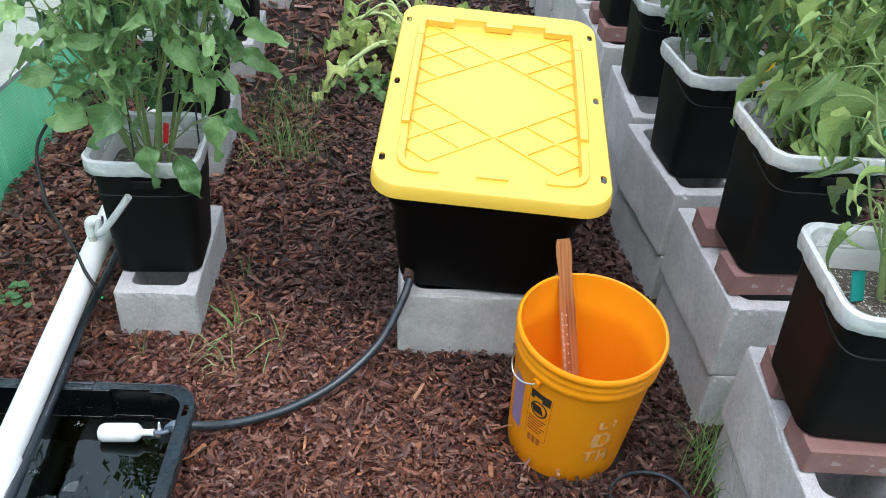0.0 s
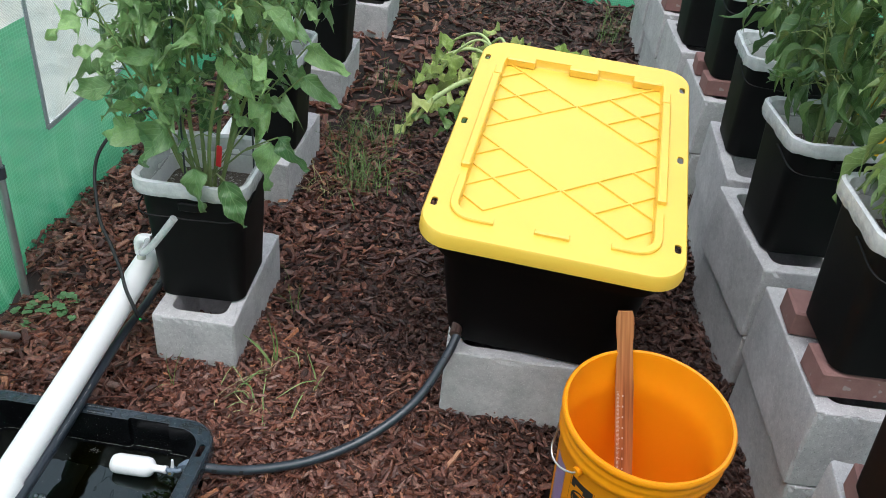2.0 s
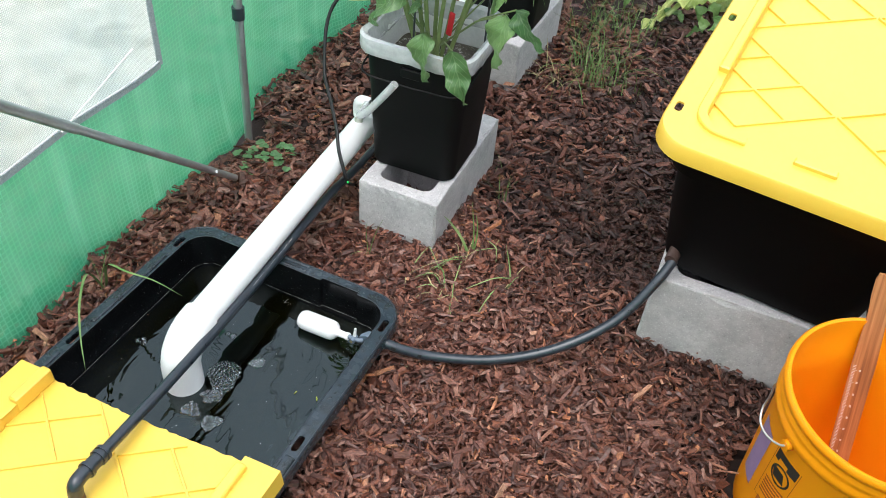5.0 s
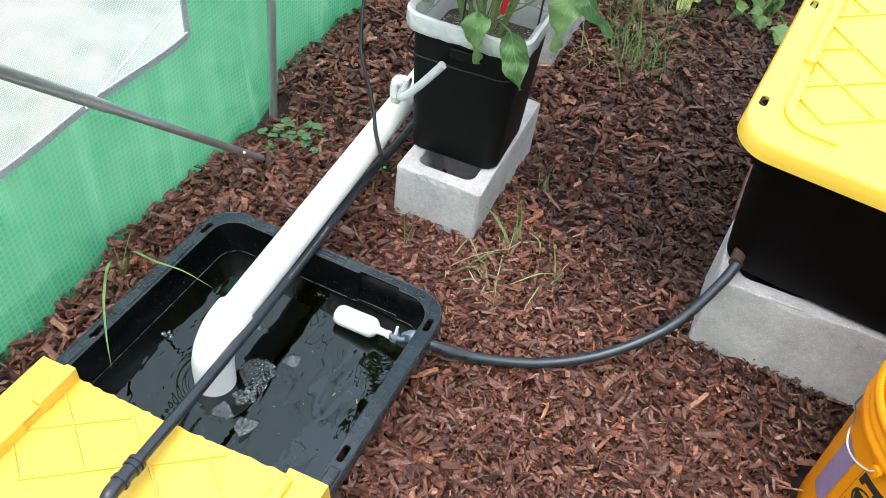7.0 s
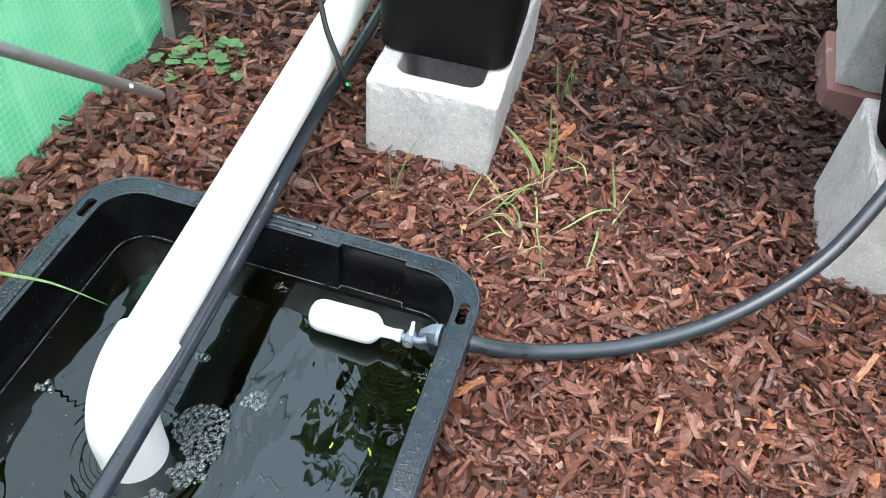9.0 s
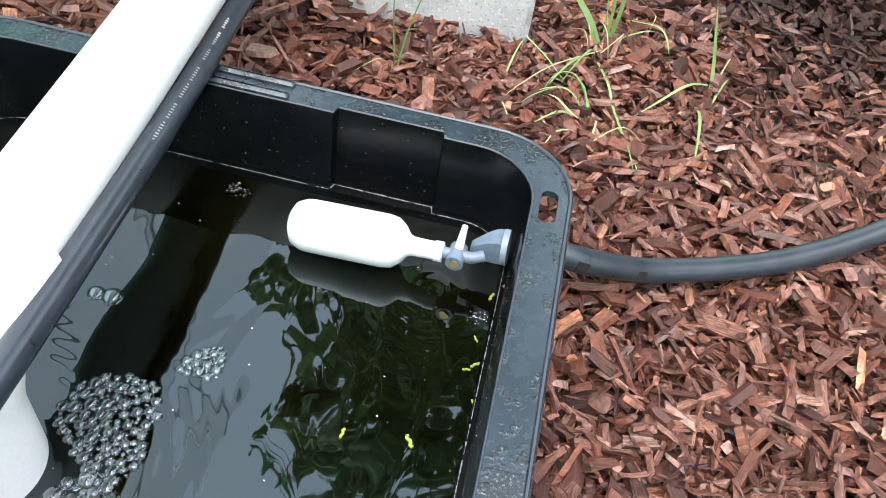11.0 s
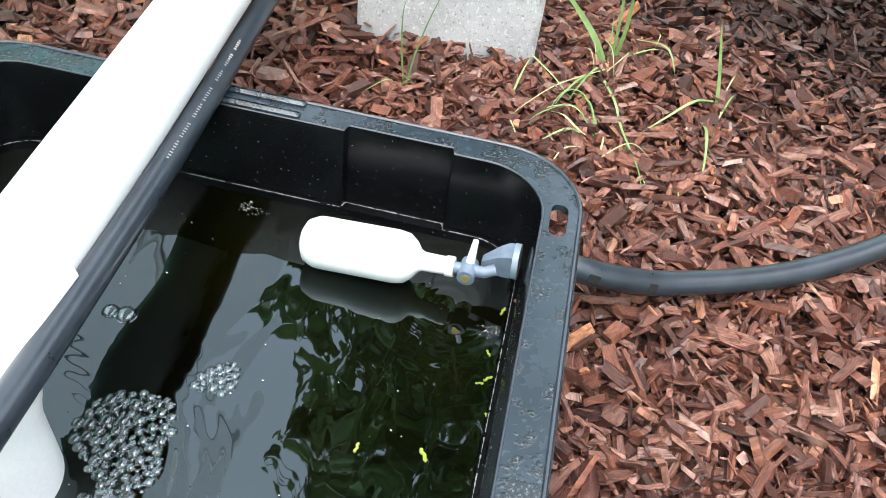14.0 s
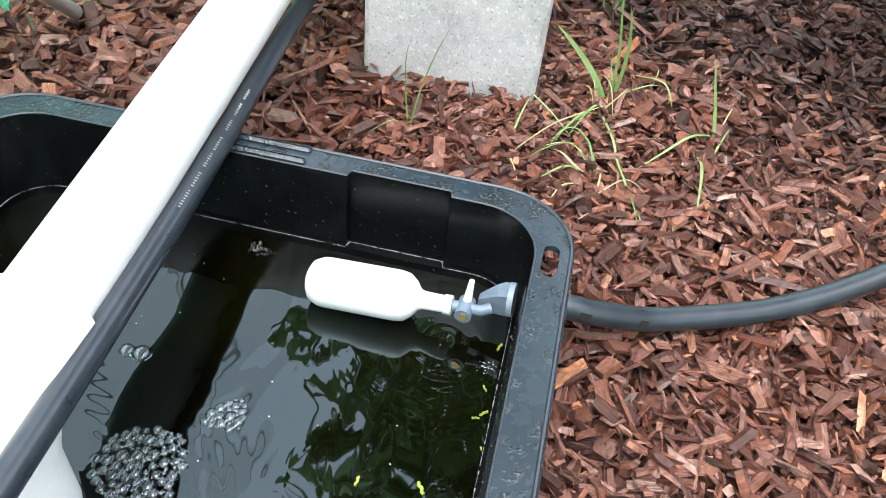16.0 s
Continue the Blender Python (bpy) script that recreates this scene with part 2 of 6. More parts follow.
through_wall.inputs["Color"].default_value = (1.0, 0.38, 0.004, 1)
blend = node(ont, "ShaderNodeMixShader", Fac=0.14)
ont.links.new(ont.nodes["Principled BSDF"].outputs[0], blend.inputs[1])
ont.links.new(through_wall.outputs[0], blend.inputs[2])
ont.links.new(blend.outputs[0], oout.inputs["Surface"])
INK = simple("black_print", (0.015, 0.012, 0.01), (0.03, 0.025, 0.02), 0.5)
WHITE_INK = simple("white_print", (0.55, 0.48, 0.42), (0.64, 0.57, 0.51), 0.5)
PALE_INK = simple("faded_print", (0.82, 0.35, 0.11), (0.85, 0.42, 0.18), 0.5)
PURPLE = simple("purple_sticker", (0.26, 0.16, 0.30), (0.36, 0.24, 0.40), 0.4)
BROWN_INK = simple("brown_print", (0.35, 0.08, 0.01), (0.45, 0.12, 0.015), 0.5)
PERLITE = with_specks(simple("potting_mix", (0.045, 0.036, 0.028), (0.16, 0.135, 0.105), 0.9, 160.0, 500.0, 4.0), (0.50, 0.49, 0.45), 230.0, 0.40)
GREEN_STEM = simple("green_stem", (0.16, 0.23, 0.075), (0.25, 0.31, 0.12), 0.5, 50.0, 300.0, 0.3)
PALE_STEM = simple("pale_green_stem", (0.32, 0.43, 0.15), (0.46, 0.54, 0.25), 0.5, 50.0, 300.0, 0.4)
RED_TAG = simple("red_plastic", (0.75, 0.02, 0.03), (0.85, 0.04, 0.05), 0.4)
TEAL_TAG = simple("teal_plastic", (0.01, 0.22, 0.19), (0.015, 0.28, 0.24), 0.4)
YELLOW_TAG = simple("orange_yellow_plastic", (0.85, 0.5, 0.02), (0.9, 0.55, 0.03), 0.4)
COPPER = simple("brown_fitting", (0.05, 0.028, 0.022), (0.09, 0.05, 0.04), 0.5)
RIBBON = simple("grey_ribbon", (0.19, 0.235, 0.255), (0.48, 0.52, 0.53), 0.6, 240.0, 300.0, 0.5)
NET = net_material("green_net", (0.056, 0.385, 0.192), (0.122, 0.490, 0.278), 0.0115, 0.15)
CLEAR = net_material("clear_net", (0.76, 0.80, 0.82), (0.84, 0.87, 0.89), 0.0036, 0.60)
LEAF = leaf_material("broad_leaf", (0.032, 0.108, 0.032), (0.300, 0.490, 0.185), (0.40, 0.53, 0.28), 0.22)
PEPPER = leaf_material("pepper_leaf", (0.030, 0.090, 0.020), (0.46, 0.62, 0.215), (0.48, 0.60, 0.28), 0.24)
SQUASH = leaf_material("squash_leaf", (0.22, 0.36, 0.065), (0.64, 0.70, 0.26), (0.70, 0.74, 0.40))
PEPPER_DARK = leaf_material("dark_pepper_leaf", (0.034, 0.095, 0.029), (0.135, 0.24, 0.078), (0.22, 0.31, 0.13), 0.25)
FRESH_SQUASH = leaf_material("fresh_squash_leaf", (0.07, 0.18, 0.045), (0.19, 0.32, 0.10), (0.30, 0.42, 0.19))
CLOVER = leaf_material("clover_leaf", (0.10, 0.24, 0.10), (0.17, 0.33, 0.15), (0.2, 0.38, 0.15))
GRASS = simple("grass_blade", (0.06, 0.15, 0.035), (0.19, 0.29, 0.09), 0.5, 25.0, 300.0, 0.2)
PALE_GRASS = simple("pale_grass_blade", (0.12, 0.22, 0.06), (0.30, 0.38, 0.16), 0.5, 25.0, 300.0, 0.2)
DRY_GRASS = simple("dry_grass_blade", (0.27, 0.26, 0.11), (0.42, 0.38, 0.20), 0.6, 25.0, 300.0, 0.2)

dull(BLACK, 0.12), dull(PAINTED, 0.2)


def wood_material():
    m, nt, b, _ = mat("stick_wood")
    tc = nt.nodes.new("ShaderNodeTexCoord")
    mp = nt.nodes.new("ShaderNodeMapping")
    mp.inputs["Scale"].default_value = (160.0, 160.0, 5.0)
    nt.links.new(tc.outputs["Object"], mp.inputs["Vector"])
    n = node(nt, "ShaderNodeTexNoise", Scale=1.0, Detail=6.0)
    nt.links.new(mp.outputs[0], n.inputs["Vector"])
    nt.links.new(ramp(nt, n.outputs["Fac"], [(0.3, (0.20, 0.07, 0.025)), (0.55, (0.42, 0.17, 0.06)), (0.75, (0.55, 0.26, 0.11))]), b.inputs["Base Color"])
    b.inputs["Roughness"].default_value = 0.6
    bump(nt, b, n.outputs["Fac"], 0.5, 0.0006)
    return m


WOOD = wood_material()


DRIP, OUTLET = (0.175, 0.285, -0.080), (-0.055, 0.073, -0.080)


def water_material():
    m, nt, b, _ = mat("pond_water")
    n = noise_tex(nt, 7.0)
    nt.links.new(ramp(nt, n.outputs["Fac"], [(0.35, (0.0007, 0.0006, 0.0002)), (0.75, (0.0034, 0.0033, 0.0006))]), b.inputs["Base Color"])
    b.inputs["Roughness"].default_value = 0.02
    b.inputs["IOR"].default_value = 1.64
    # tint that makes the reflected sky bluer than the real one above
    b.inputs["Specular Tint"].default_value = (0.80, 1.0, 1.05, 1)
    tc = nt.nodes.new("ShaderNodeTexCoord")
    mp = nt.nodes.new("ShaderNodeMapping")
    mp.inputs["Rotation"].default_value, mp.inputs["Scale"].default_value = (0, 0, 0.7), (1, 0.45, 1)
    nt.links.new(tc.outputs["Object"], mp.inputs["Vector"])
    w = node(nt, "ShaderNodeTexNoise", Scale=11.0, Detail=2.0, Roughness=0.35, Distortion=0.7)
    nt.links.new(mp.outputs[0], w.inputs["Vector"])
    fine = node(nt, "ShaderNodeTexNoise", Scale=38.0, Detail=1.0, Roughness=0.4, Distortion=0.5)
    nt.links.new(mp.outputs[0], fine.inputs["Vector"])
    both = nt.nodes.new("ShaderNodeMath")
    both.operation, both.inputs[1].default_value = "MULTIPLY_ADD", 0.14
    nt.links.new(fine.outputs["Fac"], both.inputs[0])
    nt.links.new(w.outputs["Fac"], both.inputs[2])
    total = both.outputs[0]
    for spot, wave, r0, r1, high in ((DRIP, 0.0105, 0.012, 0.12, 0.007), (OUTLET, 0.0115, 0.035, 0.16, 0.022)):
        dist = nt.nodes.new("ShaderNodeVectorMath")
        dist.operation, dist.inputs[1].default_value = "DISTANCE", spot
        nt.links.new(tc.outputs["Object"], dist.inputs[0])
        wob = nt.nodes.new("ShaderNodeMath")
        wob.operation, wob.inputs[1].default_value = "MULTIPLY_ADD", 0.012
        nt.links.new(w.outputs["Fac"], wob.inputs[0])
        nt.links.new(dist.outputs["Value"], wob.inputs[2])
        ph = nt.nodes.new("ShaderNodeMath")
        ph.operation, ph.inputs[1].default_value = "MULTIPLY", 2 * math.pi / wave
        nt.links.new(wob.outputs[0], ph.inputs[0])
        sn = nt.nodes.new("ShaderNodeMath")
        sn.operation = "SINE"
        nt.links.new(ph.outputs[0], sn.inputs[0])
        fade = node(nt, "ShaderNodeMapRange")
        for k, v in (("From Min", r0), ("From Max", r1), ("To Min", high), ("To Max", 0.0)):
            fade.inputs[k].default_value = v
        nt.links.new(dist.outputs["Value"], fade.inputs["Value"])
        rg = nt.nodes.new("ShaderNodeMath")
        rg.operation = "MULTIPLY"
        nt.links.new(sn.outputs[0], rg.inputs[0])
        nt.links.new(fade.outputs[0], rg.inputs[1])
        sm = nt.nodes.new("ShaderNodeMath")
        sm.operation = "ADD"
        nt.links.new(rg.outputs[0], sm.inputs[0])
        nt.links.new(total, sm.inputs[1])
        total = sm.outputs[0]
    bump(nt, b, sm.outputs[0], 0.55, 0.0066)
    return m


WATER = water_material()


def bubble_material():
    m, nt, b, out = mat("bubble_film")
    g = node(nt, "ShaderNodeBsdfGlossy", Roughness=0.05)
    g.inputs["Color"].default_value = (0.62, 0.66, 0.69, 1)
    tp = nt.nodes.new("ShaderNodeBsdfTransparent")
    lw = node(nt, "ShaderNodeLayerWeight", Blend=0.45)
    r = node(nt, "ShaderNodeMapRange")
    r.inputs["To Min"].default_value, r.inputs["To Max"].default_value = 0.14, 0.70
    nt.links.new(lw.outputs["Facing"], r.inputs["Value"])
    ms = nt.nodes.new("ShaderNodeMixShader")
    nt.links.new(r.outputs[0], ms.inputs[0])
    nt.links.new(tp.outputs[0], ms.inputs[1])
    nt.links.new(g.outputs[0], ms.inputs[2])
    nt.links.new(ms.outputs[0], out.inputs["Surface"])
    return m


BUBBLE = bubble_material()


def wet_rim_material():
    """Wet black moulded plastic with painted bluish sky sheen, dried marks and a few drops."""
    m, nt, b, _ = mat("wet_scuffed_plastic")
    tone, patch, crinkle = noise_tex(nt, 22.0, 5.0), noise_tex(nt, 34.0, 4.0, 0.65), noise_tex(nt, 420.0, 4.0, 0.75)
    col = ramp(nt, tone.outputs["Fac"], [(0.35, (0.011, 0.016, 0.020)), (0.65, (0.024, 0.034, 0.042))])
    dry = ramp(nt, patch.outputs["Fac"], [(0.52, (0, 0, 0)), (0.57, (1, 1, 1))])
    marks = mix(nt, 1.0, dry, ramp(nt, crinkle.outputs["Fac"], [(0.54, (0, 0, 0)), (0.70, (0.55, 0.55, 0.55))]), "MULTIPLY")
    # the sky's sheen on the wet patches, put into the base colour
    col = mix(nt, 0.45, col, mix(nt, dry, (0.028, 0.043, 0.056), (0.006, 0.009, 0.010)))
    col = mix(nt, marks, col, (0.27, 0.31, 0.32))
    nt.links.new(col, b.inputs["Base Color"])
    nt.links.new(ramp(nt, patch.outputs["Fac"], [(0.4, (0.30, 0.30, 0.30)), (0.6, (0.16, 0.16, 0.16))]), b.inputs["Roughness"])
    bump(nt, b, mix(nt, 1.0, crinkle.outputs["Color"], dry, "MULTIPLY"), 0.6, 0.0012)
    return m


RIM_WET = wet_rim_material()


def liner_material():
    m, nt, b, out = mat("clear_liner")
    n = noise_tex(nt, 60.0)
    nt.links.new(ramp(nt, n.outputs["Fac"], [(0.3, (0.62, 0.64, 0.64)), (0.7, (0.85, 0.86, 0.86))]), b.inputs["Base Color"])
    b.inputs["Roughness"].default_value = 0.25
    bump(nt, b, n.outputs["Fac"], 0.9, 0.004)
    tp = nt.nodes.new("ShaderNodeBsdfTransparent")
    ms = node(nt, "ShaderNodeMixShader", Fac=0.42)
    nt.links.new(b.outputs[0], ms.inputs[1])
    nt.links.new(tp.outputs[0], ms.inputs[2])
    nt.links.new(ms.outputs[0], out.inputs["Surface"])
    return m


LINER = liner_material()


# ---- mesh helpers ----
def part(name, bm, material, parent=None, label="", m=None, smooth=True):
    """One mesh object out of a bmesh (or a ready mesh), under a thing or a part."""
    if isinstance(bm, bmesh.types.BMesh):
        me = bpy.data.meshes.new(name)
        bmesh.ops.recalc_face_normals(bm, faces=bm.faces)
        bm.to_mesh(me)
        bm.free()
        if smooth:
            for p in me.polygons:
                p.use_smooth = True
            me.set_sharp_from_angle(angle=radians(38))
        me.materials.append(material)
    else:
        me = bm
    ob = new(name, me)
    ob.parent = parent
    if m is not None:
        ob.matrix_basis = m
    return tagged(ob, label)


def thing(name, m, label, category, group="", kind=""):
    ob = new(name)
    ob.empty_display_size = 0.1
    ob.matrix_basis = m
    return tagged(ob, label, category, group, kind)


def round_rect(hx, hy, r, n=6):
    pts = []
    for cx, cy, a0 in ((hx - r, hy - r, 0), (-hx + r, hy - r, 90), (-hx + r, -hy + r, 180), (hx - r, -hy + r, 270)):
        for i in range(n + 1):
            a = radians(a0 + 90 * i / n)
            pts.append((cx + r * math.cos(a), cy + r * math.sin(a)))
    return pts


def loft(sections, caps=(True, True), bm=None, centre=(0, 0), n=6):
    """Skin through rounded rectangles (z, half width, half depth, corner radius)."""
    bm = bm or bmesh.new()
    rings = [[bm.verts.new((x + centre[0], y + centre[1], z)) for x, y in round_rect(hx, hy, r, n)] for z, hx, hy, r in sections]
    for a, b in zip(rings, rings[1:]):
        for i in range(len(a)):
            j = (i + 1) % len(a)
            bm.faces.new((a[i], a[j], b[j], b[i]))
    if caps[0]:
        bm.faces.new(rings[0])
    if caps[1]:
        bm.faces.new(rings[-1])
    return bm


def lathe(profile, segments=64, caps=(True, False), bm=None):
    bm = bm or bmesh.new()
    rings = [[bm.verts.new((r * math.cos(2 * math.pi * i / segments), r * math.sin(2 * math.pi * i / segments), z)) for i in range(segments)] for r, z in profile]
    for a, b in zip(rings, rings[1:]):
        for i in range(segments):
            j = (i + 1) % segments
            bm.faces.new((a[i], a[j], b[j], b[i]))
    if caps[0]:
        bm.faces.new(rings[0])
    if caps[1]:
        bm.faces.new(rings[-1])
    return bm


def spline(points, steps=8):
    """A smooth line through the points."""
    p = [Vector(q) for q in points]
    p = [2 * p[0] - p[1]] + p + [2 * p[-1] - p[-2]]
    out = []
    for i in range(1, len(p) - 2):
        for k in range(steps):
            t = k / steps
            out.append(0.5 * ((2 * p[i]) + (p[i + 1] - p[i - 1]) * t + (2 * p[i - 1] - 5 * p[i] + 4 * p[i + 1] - p[i + 2]) * t * t
                              + (3 * p[i] - p[i - 1] - 3 * p[i + 1] + p[i + 2]) * t ** 3))
    return out + [p[-2]]


def tube(points, radius, bm=None, sides=12, end=None, caps=True):
    """A round bar along a line; radius may run from the first value to end."""
    bm = bm or bmesh.new()
    pts = [Vector(q) for q in points]
    rings, up = [], Vector((0.123, 0.3, 1)).normalized()
    for i, q in enumerate(pts):
        d = (pts[min(i + 1, len(pts) - 1)] - pts[max(i - 1, 0)]).normalized()
        a = d.cross(up)
        if a.length < 1e-3:
            a = d.cross(Vector((1, 0, 0)))
        a.normalize()
        b = d.cross(a)
        r = radius if end is None else radius + (end - radius) * i / (len(pts) - 1)
        rings.append([bm.verts.new(q + r * (a * math.cos(2 * math.pi * k / sides) + b * math.sin(2 * math.pi * k / sides))) for k in range(sides)])
    for u, v in zip(rings, rings[1:]):
        for k in range(sides):
            j = (k + 1) % sides
            bm.faces.new((u[k], u[j], v[j], v[k]))
    if caps:
        bm.faces.new(rings[0])
        bm.faces.new(rings[-1])
    return bm


def plate(outer, holes, z0, z1, bm=None):
    """A flat plate with openings, from z0 up to z1."""
    bm = bm or bmesh.new()
    edges = []
    for loop in [outer] + holes:
        vs = [bm.verts.new((x, y, z1)) for x, y in loop]
        edges += [bm.edges.new((vs[i], vs[(i + 1) % len(vs)])) for i in range(len(vs))]
    fill = bmesh.ops.triangle_fill(bm, use_beauty=True, use_dissolve=False, edges=edges, normal=(0, 0, 1))
    faces = [f for f in fill["geom"] if isinstance(f, bmesh.types.BMFace)]
    if abs(z1 - z0) > 1e-6:
        ext = bmesh.ops.extrude_face_region(bm, geom=faces, use_keep_orig=True)
        bmesh.ops.translate(bm, verts=[v for v in ext["geom"] if isinstance(v, bmesh.types.BMVert)], vec=(0, 0, z0 - z1))
    return bm


def slab(hx, hy, z0, z1, r=0.003, bm=None, centre=(0, 0), edge=0.002):
    e = min(edge, (z1 - z0) / 3)
    return loft([(z0, hx - e, hy - e, r), (z0 + e, hx, hy, r), (z1 - e, hx, hy, r), (z1, hx - e, hy - e, r)], bm=bm, centre=centre, n=3)


def bar(a, b, width, height, z=0.0, bm=None):
    """A low bar with sloped sides from a to b on a level surface."""
    bm = bm or bmesh.new()
    a, b = Vector((*a, z)), Vector((*b, z))
    d = (b - a).normalized()
    s = Vector((-d.y, d.x, 0)) * width / 2
    up = Vector((0, 0, height))
    low = [bm.verts.new(p) for p in (a + s, a - s, b - s, b + s)]
    top = [bm.verts.new(p + up) for p in (a + s * 0.72, a - s * 0.72, b - s * 0.72, b + s * 0.72)]
    bm.faces.new(top)
    for i in range(4):
        j = (i + 1) % 4
        bm.faces.new((low[i], low[j], top[j], top[i]))
    return bm


def curb(points, width, height, z):
    """A low wall of even width along a bent line."""
    bmc, rows = bmesh.new(), []
    for i, p in enumerate(points):
        a, c = Vector(points[max(0, i - 1)]), Vector(points[min(len(points) - 1, i + 1)])
        n = (c - a).normalized().orthogonal() * width / 2
        rows.append([bmc.verts.new((*(Vector(p) + n * f), zz)) for f, zz in ((1, z), (1, z + height - 0.002), (0.8, z + height), (-0.8, z + height), (-1, z + height - 0.002), (-1, z))])
    for u, v in zip(rows, rows[1:]):
        for k in range(6):
            bmc.faces.new((u[k], u[(k + 1) % 6], v[(k + 1) % 6], v[k]))
    bmc.faces.new(rows[0])
    bmc.faces.new(rows[-1])
    return bmc


def mesh_from(name, verts, faces, material, smooth=False, uvs=None):
    me = bpy.data.meshes.new(name)
    me.from_pydata(verts, [], faces)
    if uvs is not None:
        layer = me.uv_layers.new(name="UVMap")
        idx = np.empty(len(me.loops), dtype=np.int32)
        me.loops.foreach_get("vertex_index", idx)
        layer.data.foreach_set("uv", np.asarray(uvs, dtype=np.float32)[idx].ravel())
    for p in me.polygons:
        p.use_smooth = smooth
    me.materials.append(material)
    me.update()
    return me


# ---- ground ----
TUB_AT = (-0.6945, 0.9365)
TUB_YAW = 7.8
TUB_POSE = pose(*TUB_AT, 0.097, 0, 0, TUB_YAW)


def tub_outline(hx, hy, r):
    m = pose(*TUB_AT, 0, 0, 0, TUB_YAW)
    return [tuple((m @ Vector((x, y, 0))).xy) for x, y in round_rect(hx, hy, r, 4)]


bm = plate([(-400, -400), (400, -400), (400, 400), (-400, 400)], [tub_outline(0.233, 0.370, 0.05)], -0.03, -0.03)
tagged(part("ground", bm, LAWN), "pale green mown lawn around the netted garden bed", "lawn", kind="structure")
bm = plate([(-1.0, -1.3), (1.9, -1.3), (1.5, 5.2), (-1.85, 5.2), (-1.22, 1.3)], [tub_outline(0.233, 0.370, 0.05)], -0.014, -0.014)
tagged(part("mulch_bed", bm, BED), "damp soil and bark fines under the mulch, near black for shade in gaps", "mulch bed", kind="structure")


def keep_free(x, y):
    """Ground under blocks and in the sunken tub holds no chips."""
    c, s = math.cos(radians(TUB_YAW)), math.sin(radians(TUB_YAW))
    dx, dy = x - TUB_AT[0], y - TUB_AT[1]
    u, v = dx * c + dy * s, -dx * s + dy * c
    pail_foot = (x - 0.319) ** 2 + (y - 1.458) ** 2 < 0.150 ** 2
    return (np.abs(u) < 0.238) & (np.abs(v) < 0.380) | pail_foot


def chips(name, count, box, size, material, label, dark, seed, deep=0.030, thin=0.38):
    """Loose bark chips: irregular six-sided flakes, tumbled over each other."""
    rng = np.random.default_rng(seed)
    x, y = rng.uniform(box[0], box[1], count), rng.uniform(box[2], box[3], count)
    path = 0.5 + 0.5 * np.sin(3.1 * x + 1.3) * np.cos(2.3 * y) * 0.5 + rng.normal(0, 0.22, count)
    # inner: darker chips on the walkway, round the tote and to its right
    inner = (x > -0.38 - 0.12 * (y - 1.5) + rng.normal(0, 0.13, count)) & (y > 1.60 - 0.25 * (x + 0.3) + rng.normal(0, 0.12, count))
    inner |= x > 0.24 + rng.normal(0, 0.10, count)
    inner |= (x > 0.05 + rng.normal(0, 0.08, count)) & (path > 0.45)
    ok = (inner == dark) & ~keep_free(x, y) & (x > -1.122 - 0.205 * (y - 0.9) - 0.05 * np.clip(y - 1.2, 0, 0.7) - 0.04)
    x, y = x[ok], y[ok]
    n = len(x)
    length = np.clip(rng.lognormal(math.log(size), 0.48, n), size * 0.35, size * 2.3)
    splinter = rng.random(n) < thin
    length = np.where(splinter, length * 1.25, length)
    width = length * np.where(splinter, rng.uniform(0.07, 0.20, n), rng.uniform(0.22, 0.68, n))
    width = np.minimum(width, size * 0.72)
    thick = np.minimum(rng.uniform(0.0022, 0.0075, n) * (size / 0.020), width * 0.85)
    ux = np.array([0.5, 0.02, -0.5, -0.5, 0.04, 0.5])[None, :] + rng.normal(0, 0.09, (n, 6))
    uy = np.array([0.5, 0.52, 0.5, -0.5, -0.5, -0.5])[None, :] + rng.normal(0, 0.10, (n, 6))
    px, py = ux * length[:, None], uy * width[:, None]
    skew = rng.normal(0, 0.0022, (n, 2, 1))
    v = np.zeros((n, 12, 3))
    v[:, :6, 0], v[:, :6, 1], v[:, :6, 2] = px, py, -thick[:, None] / 2
    v[:, 6:, 0], v[:, 6:, 1], v[:, 6:, 2] = px * rng.uniform(0.8, 1.0, (n, 6)) + skew[:, 0], py * rng.uniform(0.75, 1.0, (n, 6)) + skew[:, 1], thick[:, None] / 2
    v[:, :, 2] += rng.normal(0, 0.0006, (n, 12))
    yaw, pit, rol = rng.uniform(0, 2 * math.pi, n), rng.normal(0, 0.30, n), rng.normal(0, 0.50, n)
    cz, sz, cx, sx, cy, sy = np.cos(yaw), np.sin(yaw), np.cos(rol), np.sin(rol), np.cos(pit), np.sin(pit)
    X, Y, Z = v[:, :, 0].copy(), v[:, :, 1].copy(), v[:, :, 2].copy()
    Y, Z = Y * cx[:, None] - Z * sx[:, None], Y * sx[:, None] + Z * cx[:, None]
    X, Z = X * cy[:, None] + Z * sy[:, None], -X * sy[:, None] + Z * cy[:, None]
    X, Y = X * cz[:, None] - Y * sz[:, None], X * sz[:, None] + Y * cz[:, None]
    roll = 0.006 * np.sin(9 * x + 2) * np.sin(8 * y) + 0.004 * np.sin(23 * x) * np.cos(19 * y)
    z = roll + rng.uniform(0, 1, n) ** 1.35 * deep - 0.014
    v = np.stack([X + x[:, None], Y + y[:, None], Z + z[:, None]], axis=2).reshape(-1, 3)
    quads = np.array([[i, (i + 1) % 6, 6 + (i + 1) % 6, 6 + i] for i in range(6)])
    one = np.concatenate([[6, 7, 8, 9, 10, 11], [5, 4, 3, 2, 1, 0], quads.ravel()])
    sizes = np.array([6, 6, 4, 4, 4, 4, 4, 4])
